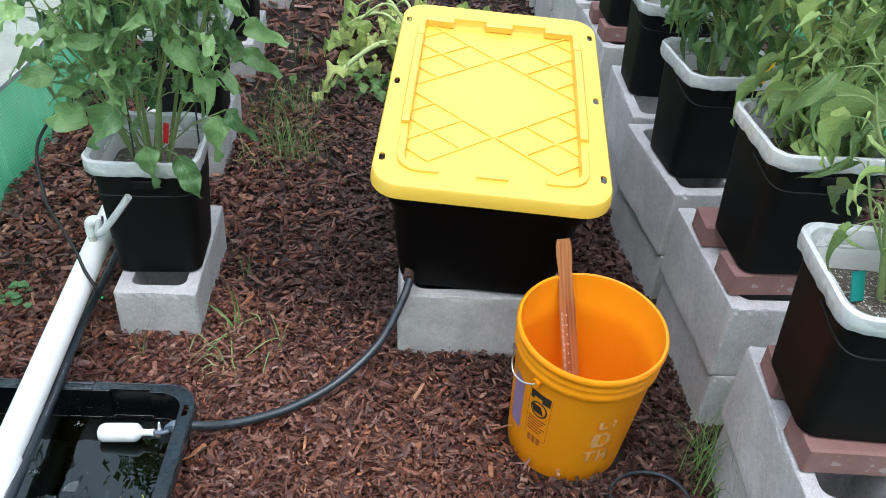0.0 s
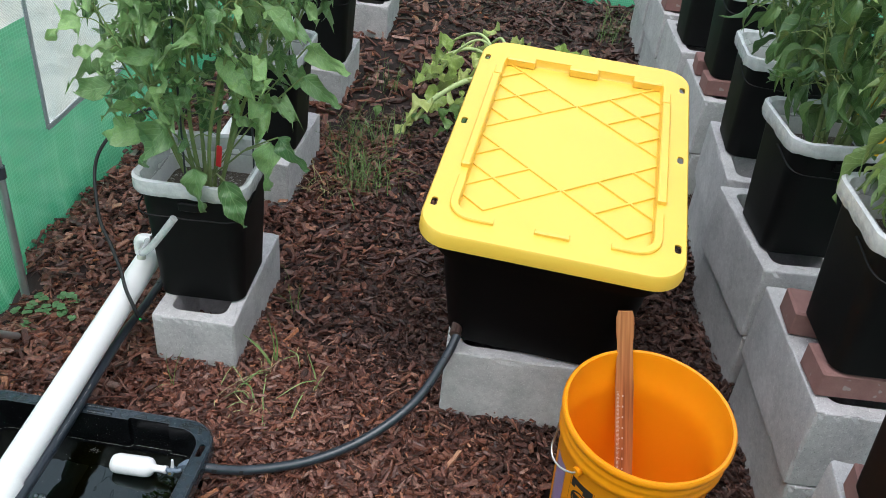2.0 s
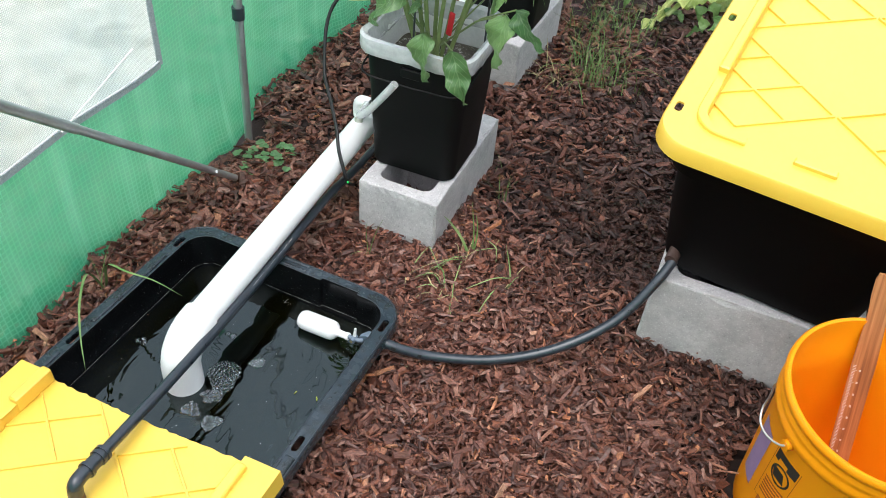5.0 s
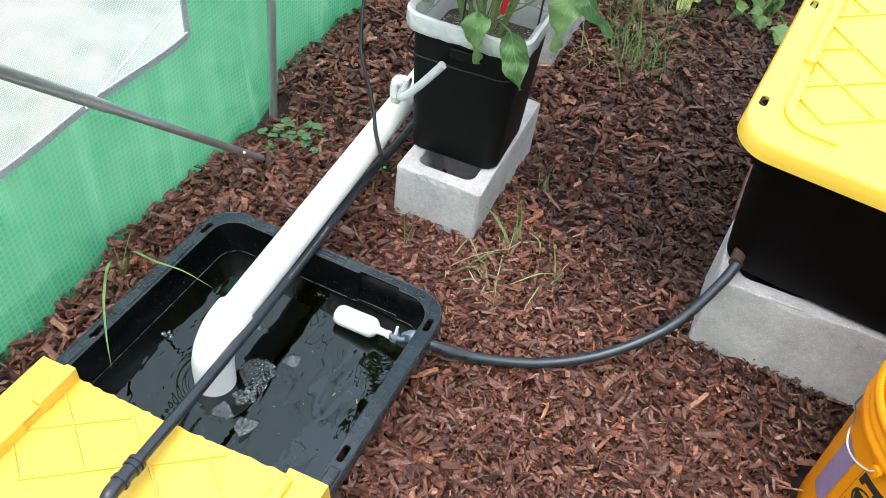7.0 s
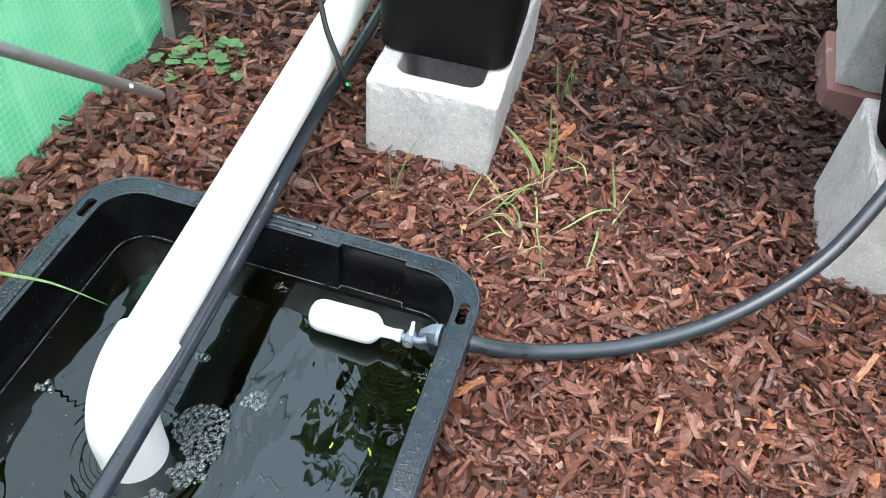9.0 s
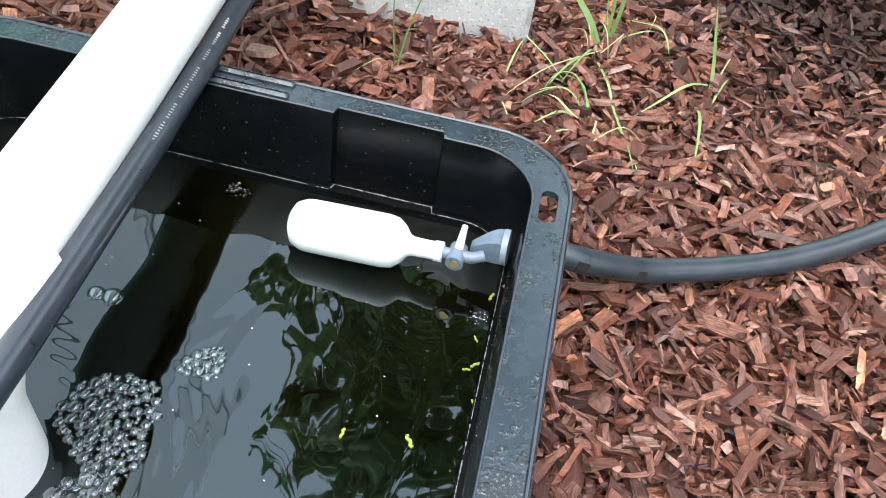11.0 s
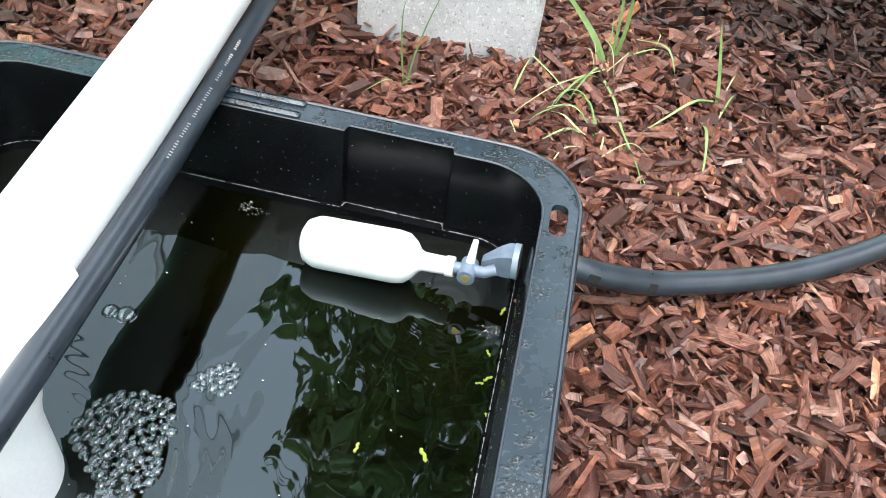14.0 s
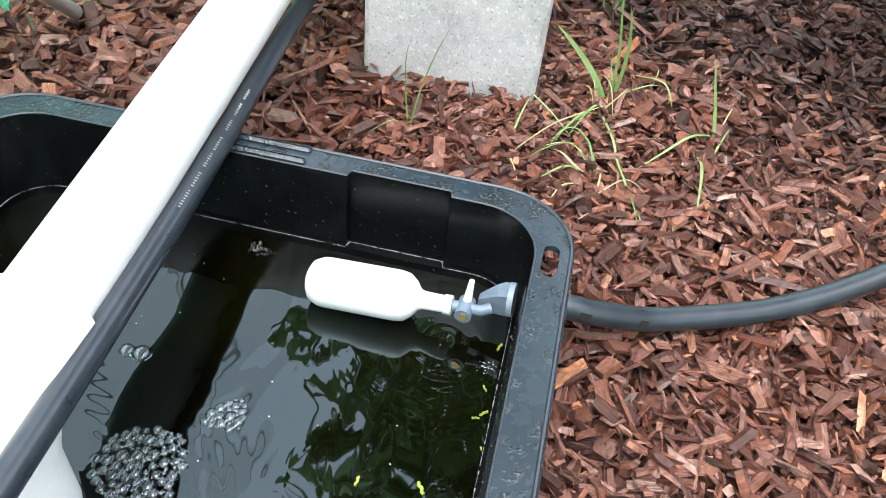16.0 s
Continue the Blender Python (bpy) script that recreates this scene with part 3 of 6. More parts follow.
    loops = (one[None, :] + 12 * np.arange(n)[:, None]).ravel().astype(np.int32)
    totals = np.tile(sizes, n)
    starts = np.concatenate([[0], np.cumsum(totals)[:-1]]).astype(np.int32)
    me = bpy.data.meshes.new(name)
    me.vertices.add(len(v))
    me.vertices.foreach_set("co", v.astype(np.float32).ravel())
    me.loops.add(len(loops))
    me.loops.foreach_set("vertex_index", loops)
    me.polygons.add(len(totals))
    me.polygons.foreach_set("loop_start", starts)
    me.update(calc_edges=True)
    shift = rng.uniform(0, 40, (n, 1, 2))
    local = np.tile(np.stack([px, py], axis=2), (1, 2, 1)) + shift
    uvl = me.uv_layers.new(name="UVMap")
    uvl.data.foreach_set("uv", local.reshape(-1, 2)[loops].astype(np.float32).ravel())
    me.polygons.foreach_set("use_smooth", np.zeros(len(totals), dtype=bool))
    me.materials.append(material)
    me.update()
    return tagged(new(name, me), label, "bark mulch", kind="stuff")


FRESH = "damp reddish brown bark chips spread over the bed"
DARKER = "dark brown bark chips on the walkway"
chips("red_mulch", 41000, (-1.2, 0.75, 0.80, 1.75), 0.0168, RED_CHIPS, FRESH, False, 1, 0.040, 0.48)
chips("red_mulch", 30000, (-0.72, 0.20, 0.95, 1.78), 0.0110, RED_CHIPS, FRESH, False, 12, 0.040, 0.92)
chips("red_mulch", 21000, (-1.5, 0.9, 1.75, 2.9), 0.0195, RED_CHIPS, FRESH, False, 2)
chips("red_mulch", 5500, (-1.85, 1.6, 2.9, 5.15), 0.036, RED_CHIPS, FRESH, False, 3)
chips("red_mulch", 3500, (-1.2, 1.6, -0.5, 0.8), 0.036, RED_CHIPS, FRESH, False, 4)
chips("red_mulch", 3800, (-1.2, 1.85, -1.28, -0.5), 0.040, RED_CHIPS, FRESH, False, 9)
chips("dark_mulch", 38000, (-0.8, 0.85, 1.0, 2.1), 0.0152, DARK_CHIPS, DARKER, True, 5)
chips("dark_mulch", 5000, (0.85, 1.75, 0.8, 3.2), 0.036, DARK_CHIPS, DARKER, True, 10)
chips("dark_mulch", 4200, (-0.8, 1.85, -1.28, 1.0), 0.038, DARK_CHIPS, DARKER, True, 11)
chips("dark_mulch", 19000, (-1.0, 0.9, 2.1, 3.2), 0.0185, DARK_CHIPS, DARKER, True, 6)
chips("dark_mulch", 6800, (-1.2, 1.7, 3.2, 5.15), 0.036, DARK_CHIPS, DARKER, True, 7)


# ---- net walls ----
def wall_line(points, step=0.02):
    out = [Vector((*points[0], 0))]
    for a, b in zip(points, points[1:]):
        a, b = Vector((*a, 0)), Vector((*b, 0))
        k = max(1, round((b - a).length / step))
        out += [a + (b - a) * i / k for i in range(1, k + 1)]
    return out


def point_on(line, s):
    """The point at the length s along a line."""
    for a, b in zip(line, line[1:]):
        d = (b - a).length
        if s <= d:
            return a + (b - a) * (s / d)
        s -= d
    return line[-1]


def net_sheet(name, line, s0, s1, z0, z1, material, label, parent, wave=0.012, side=1.0):
    """A hanging sheet of netting over the stretch s0..s1 of a wall's foot line."""
    total, pts = 0.0, []
    for a, b in zip(line, line[1:]):
        pts.append((total, a))
        total += (b - a).length
    pts.append((total, line[-1]))
    use = [(s0, point_on(line, s0))] + [p for p in pts if s0 + 1e-4 < p[0] < s1 - 1e-4] + [(s1, point_on(line, s1))]
    zs = [z0 + (z1 - z0) * (i / 24) ** 1.4 for i in range(25)]
    verts, uvs, faces = [], [], []
    for s, p in use:
        for z in zs:
            w = wave * (math.sin(7 * s + 2 * z) + 0.6 * math.sin(17 * s - 3 * z + 1)) * (0.4 + 0.6 * math.exp(-3 * z))
            w += (0.0045 * math.sin(43 * s + 6 * z) + 0.003 * math.sin(71 * s - 9 * z)) * max(0.0, 1 - z / 0.29)
            foot = 0.010 * math.exp(-z / 0.05) * (1 + 0.8 * math.sin(11 * s))
            verts.append((p.x + side * (w + foot), p.y, z + (0.01 * math.sin(9 * s) if z == z0 < 0 else 0)))
            uvs.append((s, z))
    k = len(zs)
    for i in range(len(use) - 1):
        for j in range(k - 1):
            faces.append((i * k + j, (i + 1) * k + j, (i + 1) * k + j + 1, i * k + j + 1))
    return part(name, mesh_from(name, verts, faces, material, True, uvs), None, parent, label)


left_line = wall_line([(-0.83, -1.3), (-1.04, 0.6), (-1.108, 0.9), (-1.166, 1.2), (-1.248, 1.55), (-1.330, 1.85), (-1.402, 2.2), (-1.85, 5.1)])


def along(line, y):
    total = 0.0
    for a, b in zip(line, line[1:]):
        if min(a.y, b.y) <= y <= max(a.y, b.y):
            return total + (b - a).length * abs((y - a.y) / (b.y - a.y))
        total += (b - a).length
    return total


def net_wall(name, line, windows, top, label, side, band=1.9):
    wall = tagged(thing(name, pose(0, 0, 0), label, "net wall"), kind="structure")
    end = along(line, 99)
    cuts = [0] + [along(line, y) for w in windows for y in w[:2]] + [end]
    for i, (a, b) in enumerate(zip(cuts, cuts[1:])):
        if i % 2:
            bottom = windows[i // 2][2]
            net_sheet("green_netting", line, a, b, -0.01, bottom, NET, "green woven shade net", wall, side=side)
            net_sheet("window_net", line, a, b, bottom, top, CLEAR, "clear fine mesh window", wall, side=side)
            for kind in ("foot", "sides"):
                pts = [(s, bottom) for s in np.linspace(a, b, 30)] if kind == "foot" else None
                runs = [pts] if pts else [[(a, z) for z in np.linspace(bottom, top, 12)], [(b, z) for z in np.linspace(bottom, top, 12)]]
                for run in runs:
                    bmr = bmesh.new()
                    path = []
                    for s, z in run:
                        o = point_on(line, s)
                        w = 0.012 * (math.sin(7 * s + 2 * z) + 0.6 * math.sin(17 * s - 3 * z + 1)) * (0.4 + 0.6 * math.exp(-3 * z))
                        path.append((o.x + side * (w + 0.010 * math.exp(-z / 0.05) + 0.004), o.y, z))
                    off = Vector((0, 0, 0.0068)) if kind == "foot" else Vector((0, 0.0068, 0))
                    ring = []
                    for p in path:
                        p = Vector(p)
                        ring.append([bmr.verts.new(p + off), bmr.verts.new(p - off), bmr.verts.new(p - off + Vector((side * 0.003, 0, 0))), bmr.verts.new(p + off + Vector((side * 0.003, 0, 0)))])
                    for u, v in zip(ring, ring[1:]):
                        for k in range(4):
                            bmr.faces.new((u[k], u[(k + 1) % 4], v[(k + 1) % 4], v[k]))
                    bmr.faces.new(ring[0])
                    bmr.faces.new(ring[-1])
                    part("ribbon", bmr, RIBBON, wall, "grey sewn ribbon")
                    if kind == "foot":
                        hem = tube([Vector(p) + Vector((side * 0.002, 0, 0.010)) for p in path], 0.0018, sides=6)
                        part("hem", hem, RIM_WHITE, wall, "white folded hem")
        else:
            net_sheet("green_netting", line, a, b, -0.01, band, NET, "green woven shade net", wall, side=side)
            if band < top:
                net_sheet("upper_net", line, a, b, band, top, CLEAR, "clear fine mesh above the green band", wall, side=side)
    return wall


net_wall("wall_west", left_line, [(0.15, 1.425, 0.338), (2.035, 3.35, 0.285), (4.0, 4.9, 0.32)], 1.9, "green net wall with clear mesh windows", 1.0, 0.60)
west = bpy.data.objects["wall_west"]
for line in ([(-1.142, 1.119, 0.360), (-1.160, 1.223, 0.392), (-1.183, 1.340, 0.425)],):
    part("cord", tube(spline([(x + 0.012, y, z) for x, y, z in line], 6), 0.0020, sides=8), RIM_WHITE, west, "white plastic cord across the window")
right_line = wall_line([(1.80, -1.3), (1.62, 1.6), (1.50, 5.1)])
net_wall("wall_east", right_line, [(0.2, 1.9, 0.45), (2.9, 3.9, 0.45)], 1.9, "green net wall with clear mesh windows beside the peppers", -1.0)
for name, y in (("wall_north", 5.12), ("wall_south", -1.32)):
    xs = np.linspace(-1.86, 1.85, 60)
    zs = np.linspace(-0.01, 1.9, 12)
    vs = [(x, y + 0.012 * math.sin(9 * x + z), z) for x in xs for z in zs]
    fs = [(i * 12 + j, (i + 1) * 12 + j, (i + 1) * 12 + j + 1, i * 12 + j + 1) for i in range(59) for j in range(11)]
    tagged(part(name, mesh_from(name, vs, fs, NET, True, [(v[0], v[2]) for v in vs]), None), "green woven net wall closing the garden bed", "net wall", kind="structure")


# ---- blocks and bricks ----
def block_mesh(seed):
    holes = [[(x + cx, y) for x, y in round_rect(0.068, 0.064, 0.022, 4)] for cx in (-0.095, 0.095)]
    b = plate(round_rect(0.1975, 0.097, 0.006, 2), holes, 0, 0.194)
    me = bpy.data.meshes.new("concrete_block")
    bmesh.ops.recalc_face_normals(b, faces=b.faces)
    sharp = [e for e in b.edges if e.is_manifold and e.calc_face_angle(0) > radians(60)]
    bmesh.ops.bevel(b, geom=sharp, offset=0.004, segments=2, affect="EDGES", profile=0.5)
    # broken arrises: the long outer edges lose small crumbs
    near = lambda p: (abs(abs(p.x) - 0.1975) < 0.0055) + (abs(abs(p.y) - 0.097) < 0.0055) + (abs(p.z - 0.097) > 0.0915) > 1
    bmesh.ops.subdivide_edges(b, edges=[e for e in b.edges if e.calc_length() > 0.06 and near(e.verts[0].co) and near(e.verts[1].co)], cuts=15, use_grid_fill=True)
    for v in b.verts:
        if near(v.co):
            k = noise.noise(v.co * 70 + Vector((seed, 0, 0))) + 0.6 * noise.noise(v.co * 160 + Vector((0, seed, 0)))
            v.co += (Vector((0, 0, 0.097)) - v.co).normalized() * max(0.0, k - 0.12) * 0.008
    b.to_mesh(me)
    b.free()
    me.materials.append(CONCRETE)
    return me


BLOCK_MESHES = [block_mesh(seed) for seed in (3.1, 8.7, 15.2)]


def block(x, y, z, yaw, label="grey hollow concrete block with two open cores", group=""):
    """A hollow block; (x, y) is its middle."""
    ob = new("concrete_block", BLOCK_MESHES[int(abs(x) * 1000) % 3])
    ob.matrix_basis = pose(x, y, z, 0, 0, yaw)
    return tagged(ob, label, "concrete block", group)


def brick(x, y, z, yaw, on_edge=False):
    b = slab(0.097, 0.046, 0, 0.057, 0.004, edge=0.004) if not on_edge else slab(0.097, 0.0285, 0, 0.092, 0.004, edge=0.004)
    ob = part("brick", b, BRICK)
    ob.matrix_basis = pose(x, y, z, 0, 0, yaw)
    return tagged(ob, "weathered pinkish red clay brick on a concrete block" if not on_edge else "pinkish red clay brick standing on the mulch", "brick", "bricks")


def rot(v, yaw):
    c, s = math.cos(radians(yaw)), math.sin(radians(yaw))
    return (v[0] * c - v[1] * s, v[0] * s + v[1] * c)


# ---- planters ----
TALL, LOW = 0.955, 0.875


def planter(name, x, y, z, yaw, tall, label, group):
    """A square bucket, painted black below its white rim, full of potting mix."""
    t = thing(name, pose(x, y, z, 0, 0, yaw), label, "planter bucket", group)
    t.scale = (1, 1, tall)
    part("body", loft([(0.0, 0.094, 0.094, 0.028), (0.006, 0.100, 0.100, 0.032), (0.15, 0.107, 0.107, 0.034), (0.294, 0.1140, 0.1140, 0.036),
                       (0.294, 0.117, 0.117, 0.037), (0.309, 0.1175, 0.1175, 0.037), (0.309, 0.1095, 0.1095, 0.034), (0.02, 0.096, 0.096, 0.03)], (True, True)), PAINTED, t)
    lip = [(0.306, 0.1185, 0.1185, 0.038), (0.309, 0.121, 0.121, 0.038), (0.319, 0.122, 0.122, 0.038), (0.320, 0.125, 0.125, 0.040), (0.336, 0.126, 0.126, 0.040),
           (0.340, 0.123, 0.123, 0.039), (0.336, 0.116, 0.116, 0.036), (0.304, 0.1072, 0.1072, 0.034), (0.27, 0.1055, 0.1055, 0.033), (0.215, 0.1030, 0.1030, 0.032)]
    part("rim", loft(lip, (False, False)), RIM_WHITE, t, "white plastic rim")
    b = loft([(0.305, 0.1270, 0.1270, 0.041), (0.318, 0.1290, 0.1290, 0.041), (0.341, 0.1285, 0.1285, 0.041), (0.3445, 0.123, 0.123, 0.039), (0.338, 0.1145, 0.1145, 0.035), (0.300, 0.1062, 0.1062, 0.033)], (False, False), n=12)
    bmesh.ops.subdivide_edges(b, edges=[e for e in b.edges if e.calc_length() > 0.08], cuts=11, use_grid_fill=True)
    for v in b.verts:
        k, q = noise.noise(v.co * 34 + Vector((x, y, 0)) * 9), noise.noise(v.co * 55 + Vector((y, x, 3)) * 7)
        out = 0.018 * max(0.0, k) if v.co.z > 0.303 else 0.0
        v.co += Vector((v.co.x * out, v.co.y * out, (q * 0.006 if v.co.z < 0.310 else k * 0.003)))
    part("liner", b, LINER, t, "clear plastic liner folded over the rim")
    b = loft([(0.235, 0.1062, 0.1062, 0.03), (0.250, 0.1062, 0.1062, 0.03)], (True, True))
    part("potting_mix", b, PERLITE, t, "pale potting mix with perlite")
    part("handle_lug", slab(0.024, 0.004, 0.268, 0.290, centre=(0, -0.117)), PAINTED, t)
    part("handle", tube(spline([(-0.118, -0.02, 0.28), (-0.110, -0.123, 0.262), (-0.03, -0.126, 0.252), (0.03, -0.126, 0.252), (0.110, -0.123, 0.262), (0.118, -0.02, 0.28)], 6), 0.0022, sides=6), PAINTED, t)
    return t


LEFT = [(-0.682, 1.585, 9.5, 1), (-0.885, 2.335, 8.0, 2), (-1.01, 3.10, 9.0, 3), (-1.10, 3.95, 9.0, 4)]
for fx, fy, yaw, _ in LEFT:
    dx, dy = rot((0, 0.1975), yaw)
    block(fx + dx, fy + dy, -0.052, yaw + 90, "grey hollow concrete block set into the bark mulch", "blocks of the row by the pipe")
    bx, by = rot((-0.010, 0.165), yaw)
    planter("planter_bucket", fx + bx, fy + by + 0.013, 0.142, yaw + 1, TALL, "black painted square bucket with a clear liner on a block", "buckets of the row by the pipe")

RIGHT = [(0.654, 1.026, 3.6), (0.618, 1.529, 9.5), (0.551, 1.977, 13.5), (0.477, 2.405, 6), (0.415, 2.95, 9), (0.33, 3.40, 10), (0.25, 3.85, 10), (0.17, 4.30, 10)]
BRICKS = {0, 1, 4, 6}
for i, (cx, cy, yaw) in enumerate(RIGHT):
    dx, dy = rot((0.097, 0.1975), yaw)
    mx, my = cx + dx, cy + dy
    for k in range(2):
        j = rot((0.011 * (1 - k), 0.004 * (k - 0.5)), yaw)
        block(mx + j[0], my + j[1], -0.032 + 0.1955 * k, yaw + 90 + 0.8 * (k - 0.5), "grey hollow concrete block in a stack of two", "stacked blocks under the pepper buckets")
    top = 0.3595
    if i in BRICKS:
        for q in ((-0.070, 0.090) if i == 0 else (-0.105, 0.065)):
            o = rot((0.004, q), yaw)
            brick(mx + o[0], my + o[1], top, yaw + (2 if q < 0 else -3))
        top += 0.0575
    o = rot((-0.004 if i == 0 else 0.020, (0.006, -0.054, -0.024, 0.050, -0.05, -0.03, -0.05, -0.03)[i]), yaw)
    planter("planter_bucket", mx + o[0], my + o[1], top, yaw, 0.82 if i == 0 else LOW, "black painted square bucket with a white lined rim on stacked blocks", "buckets of the pepper row")


# ---- plants ----
def leaf_mesh(name, seed, material, width, wavy, droop, fold, lobes=0, n=9, m=5, point=1.0):
    """One leaf, 1 long, pointing along y, with a folded midrib, wavy edges and a drooping tip."""
    rnd = random.Random(seed)
    ph, ph2 = rnd.uniform(0, 6), rnd.uniform(0, 6)
    verts, uvs, faces = [], [], []
    y = z = 0.0
    twist, bow, crimp = rnd.uniform(-0.9, 0.9), rnd.uniform(-0.22, 0.22), rnd.uniform(0, 6)
    for i in range(n + 1):
        s = i / n
        a = -droop * s * 1.6
        if i:
            y += math.cos(a) / n
            z += math.sin(a) / n
        w = width * (math.sin(math.pi * min(1, s ** (0.72 * point))) ** 0.85 * (1.05 - 0.3 * s) + 0.01)
        if lobes:
            w *= 0.78 + 0.3 * abs(math.sin(lobes * math.pi * s + ph)) + 0.08 * rnd.uniform(-1, 1)
        for j in range(-m, m + 1):
            t = j / m
            lift = abs(t) ** 1.3 * w * fold + wavy * (abs(t) ** 2) * math.sin(9 * s + ph + (2.0 if j > 0 else 0)) * width + 0.3 * wavy * width * math.sin(21 * s + ph2 + t)
            lift += wavy * width * 0.35 * math.sin(13 * s + 5 * t + crimp) * abs(t)
            x = t * w * (1 - 0.25 * fold * abs(t)) + bow * s * s
            tw = twist * s * s
            verts.append((x * math.cos(tw) - lift * math.sin(tw), y - 0.12 * abs(t) * w * (1 - s), z + lift * math.cos(tw) + x * math.sin(tw)))
            uvs.append((t, s))
    k = 2 * m + 1
    for i in range(n):
        for j in range(k - 1):
            faces.append((i * k + j, i * k + j + 1, (i + 1) * k + j + 1, (i + 1) * k + j))
    return mesh_from(name, verts, faces, material, True, uvs)


BROAD = [leaf_mesh("leaf", 10 + i, LEAF, 0.22 + 0.04 * (i % 4), 0.75, 0.20 + 0.30 * (i % 4), 0.20 + 0.32 * (i % 3), n=11, m=4) for i in range(12)]
SLIM = [leaf_mesh("leaf", 40 + i, PEPPER, 0.115 + 0.022 * (i % 3), 0.55, 0.45 + 0.42 * (i % 4), 0.9 + 0.7 * (i % 3), n=11, m=3, point=1.12) for i in range(12)]
SLIM_DARK = [leaf_mesh("leaf", 140 + i, PEPPER_DARK, 0.17 + 0.02 * (i % 3), 0.24, 0.3 + 0.3 * (i % 4), 0.5 + 0.35 * (i % 3), n=9, m=3, point=1.15) for i in range(8)]
LOBED = [leaf_mesh("leaf", 70 + i, SQUASH, 0.46, 0.36, 0.3 + 0.3 * (i % 3), 0.25, lobes=4, n=14, m=5) for i in range(5)]


FRESH_LOBED = [leaf_mesh("leaf", 80 + i, FRESH_SQUASH, 0.48, 0.22, 0.3 + 0.3 * (i % 3), 0.25, lobes=3, n=10, m=4) for i in range(4)]


def place_leaf(meshes, at, way, size, rnd, parent, face=None):
    d = Vector(way).normalized()
    up = Vector(face) if face else Vector((rnd.gauss(0, 0.35), rnd.gauss(0, 0.35), 1))
    x = d.cross(up)
    if x.length < 0.05:
        x = d.cross(Vector((1, 0.2, 0)))
    x.normalize()
    zz = x.cross(d)
    m = Matrix((x, d, zz)).transposed().to_4x4()
    m = Matrix.Translation(at) @ m @ Matrix.Diagonal((size, size, size, 1))
    ob = new("leaf", rnd.choice(meshes))
    ob.parent = parent
    ob.matrix_basis = m
    return ob


def plant(name, x, y, z, seed, meshes, stems, height, spread, leaf_size, leaves, label, category, extra=(), stem_r=0.006, hang=0.35, group="", low=0.3, bend=(0.25, 0.65, 1.0), shoots=2, tilt=0.5, crown=0, lean=0.0):
    """A bushy plant: leaning stems that fork into side shoots, and leaves on stalks along all of them."""
    rnd = random.Random(seed)
    t = thing(name, pose(x, y, z), label, category, group)
    stalks = bmesh.new()
    for k in range(stems):
        a = 2 * math.pi * (k + rnd.uniform(-0.3, 0.3)) / stems
        h = height * rnd.uniform(0.75, 1.08)
        out = spread * rnd.uniform(0.5, 1.0)
        base = Vector((0.03 * math.cos(a), 0.03 * math.sin(a), 0))
        line = spline([base, base + Vector((out * bend[0] * math.cos(a), out * bend[0] * math.sin(a), h * 0.3)),
                       base + Vector((lean * 0.35 + out * bend[1] * math.cos(a + 0.2), out * bend[1] * math.sin(a + 0.2), h * 0.68)),
                       base + Vector((lean + out * bend[2] * math.cos(a + 0.1), out * bend[2] * math.sin(a + 0.1), h))], 6)
        stem = part("stem", tube(line, stem_r, sides=7, end=stem_r * 0.4), GREEN_STEM, t)
        runs = [(line, low, 2 + shoots)]
        for q in range(shoots):
            f = rnd.uniform(0.18, 0.75)
            p = line[int(f * (len(line) - 1))]
            b = a + rnd.uniform(-1.5, 1.5)
            ln = height * rnd.uniform(0.16, 0.30)
            side = spline([p, p + Vector((math.cos(b) * ln * 0.35, math.sin(b) * ln * 0.35, ln * 0.45)), p + Vector((math.cos(b) * ln * 0.6, math.sin(b) * ln * 0.6, ln))], 5)
            part("shoot", tube(side, stem_r * 0.55, sides=6, end=stem_r * 0.25), GREEN_STEM, stem)
            runs.append((side, 0.25, 1))
        weight = sum(w for _, _, w in runs)
        for run, start, w in runs:
            per = max(2, round(leaves / stems * w / weight))
            for i in range(per):
                s = start + (1 - start) * (i + rnd.random()) / per
                p = run[min(len(run) - 1, int(s * (len(run) - 1)))]
                b = rnd.uniform(0, 2 * math.pi)
                reach = leaf_size * rnd.uniform(0.3, 0.9)
                q = p + Vector((math.cos(b) * reach, math.sin(b) * reach, rnd.uniform(-0.1, 0.5) * reach))
                tube(spline([p, (p + q) / 2 + Vector((0, 0, reach * 0.18)), q], 3), 0.0016, stalks, sides=3, end=0.0009, caps=False)
                way = Vector((math.cos(b + rnd.gauss(0, 0.5)), math.sin(b + rnd.gauss(0, 0.5)), rnd.gauss(-hang, 0.45)))
                up = (rnd.gauss(0, tilt), rnd.gauss(0, tilt), 1)
                place_leaf(meshes, q, way, leaf_size * rnd.choice((0.5, 0.7, 0.85, 1.0, 1.1, 1.25)) * (1.2 - 0.4 * s), rnd, t, up)
    for _ in range(crown):
        a, f = rnd.uniform(0, 2 * math.pi), rnd.uniform(0.52, 1.02)
        r = spread * (0.35 + 0.75 * f) * math.sqrt(rnd.random())
        slide = lean * (2.1 * f - 1.0)
        p = Vector((slide + r * 0.7 * math.cos(a), r * 0.7 * math.sin(a), height * f - 0.03))
        q = Vector((slide + r * math.cos(a), r * math.sin(a), height * f))
        tube([p, q], 0.0014, stalks, sides=3, caps=False)
        place_leaf(meshes, q, (math.cos(a) + rnd.gauss(0, 0.5), math.sin(a) + rnd.gauss(0, 0.5), rnd.gauss(-hang, 0.4)), leaf_size * rnd.uniform(0.7, 1.3), rnd, t)
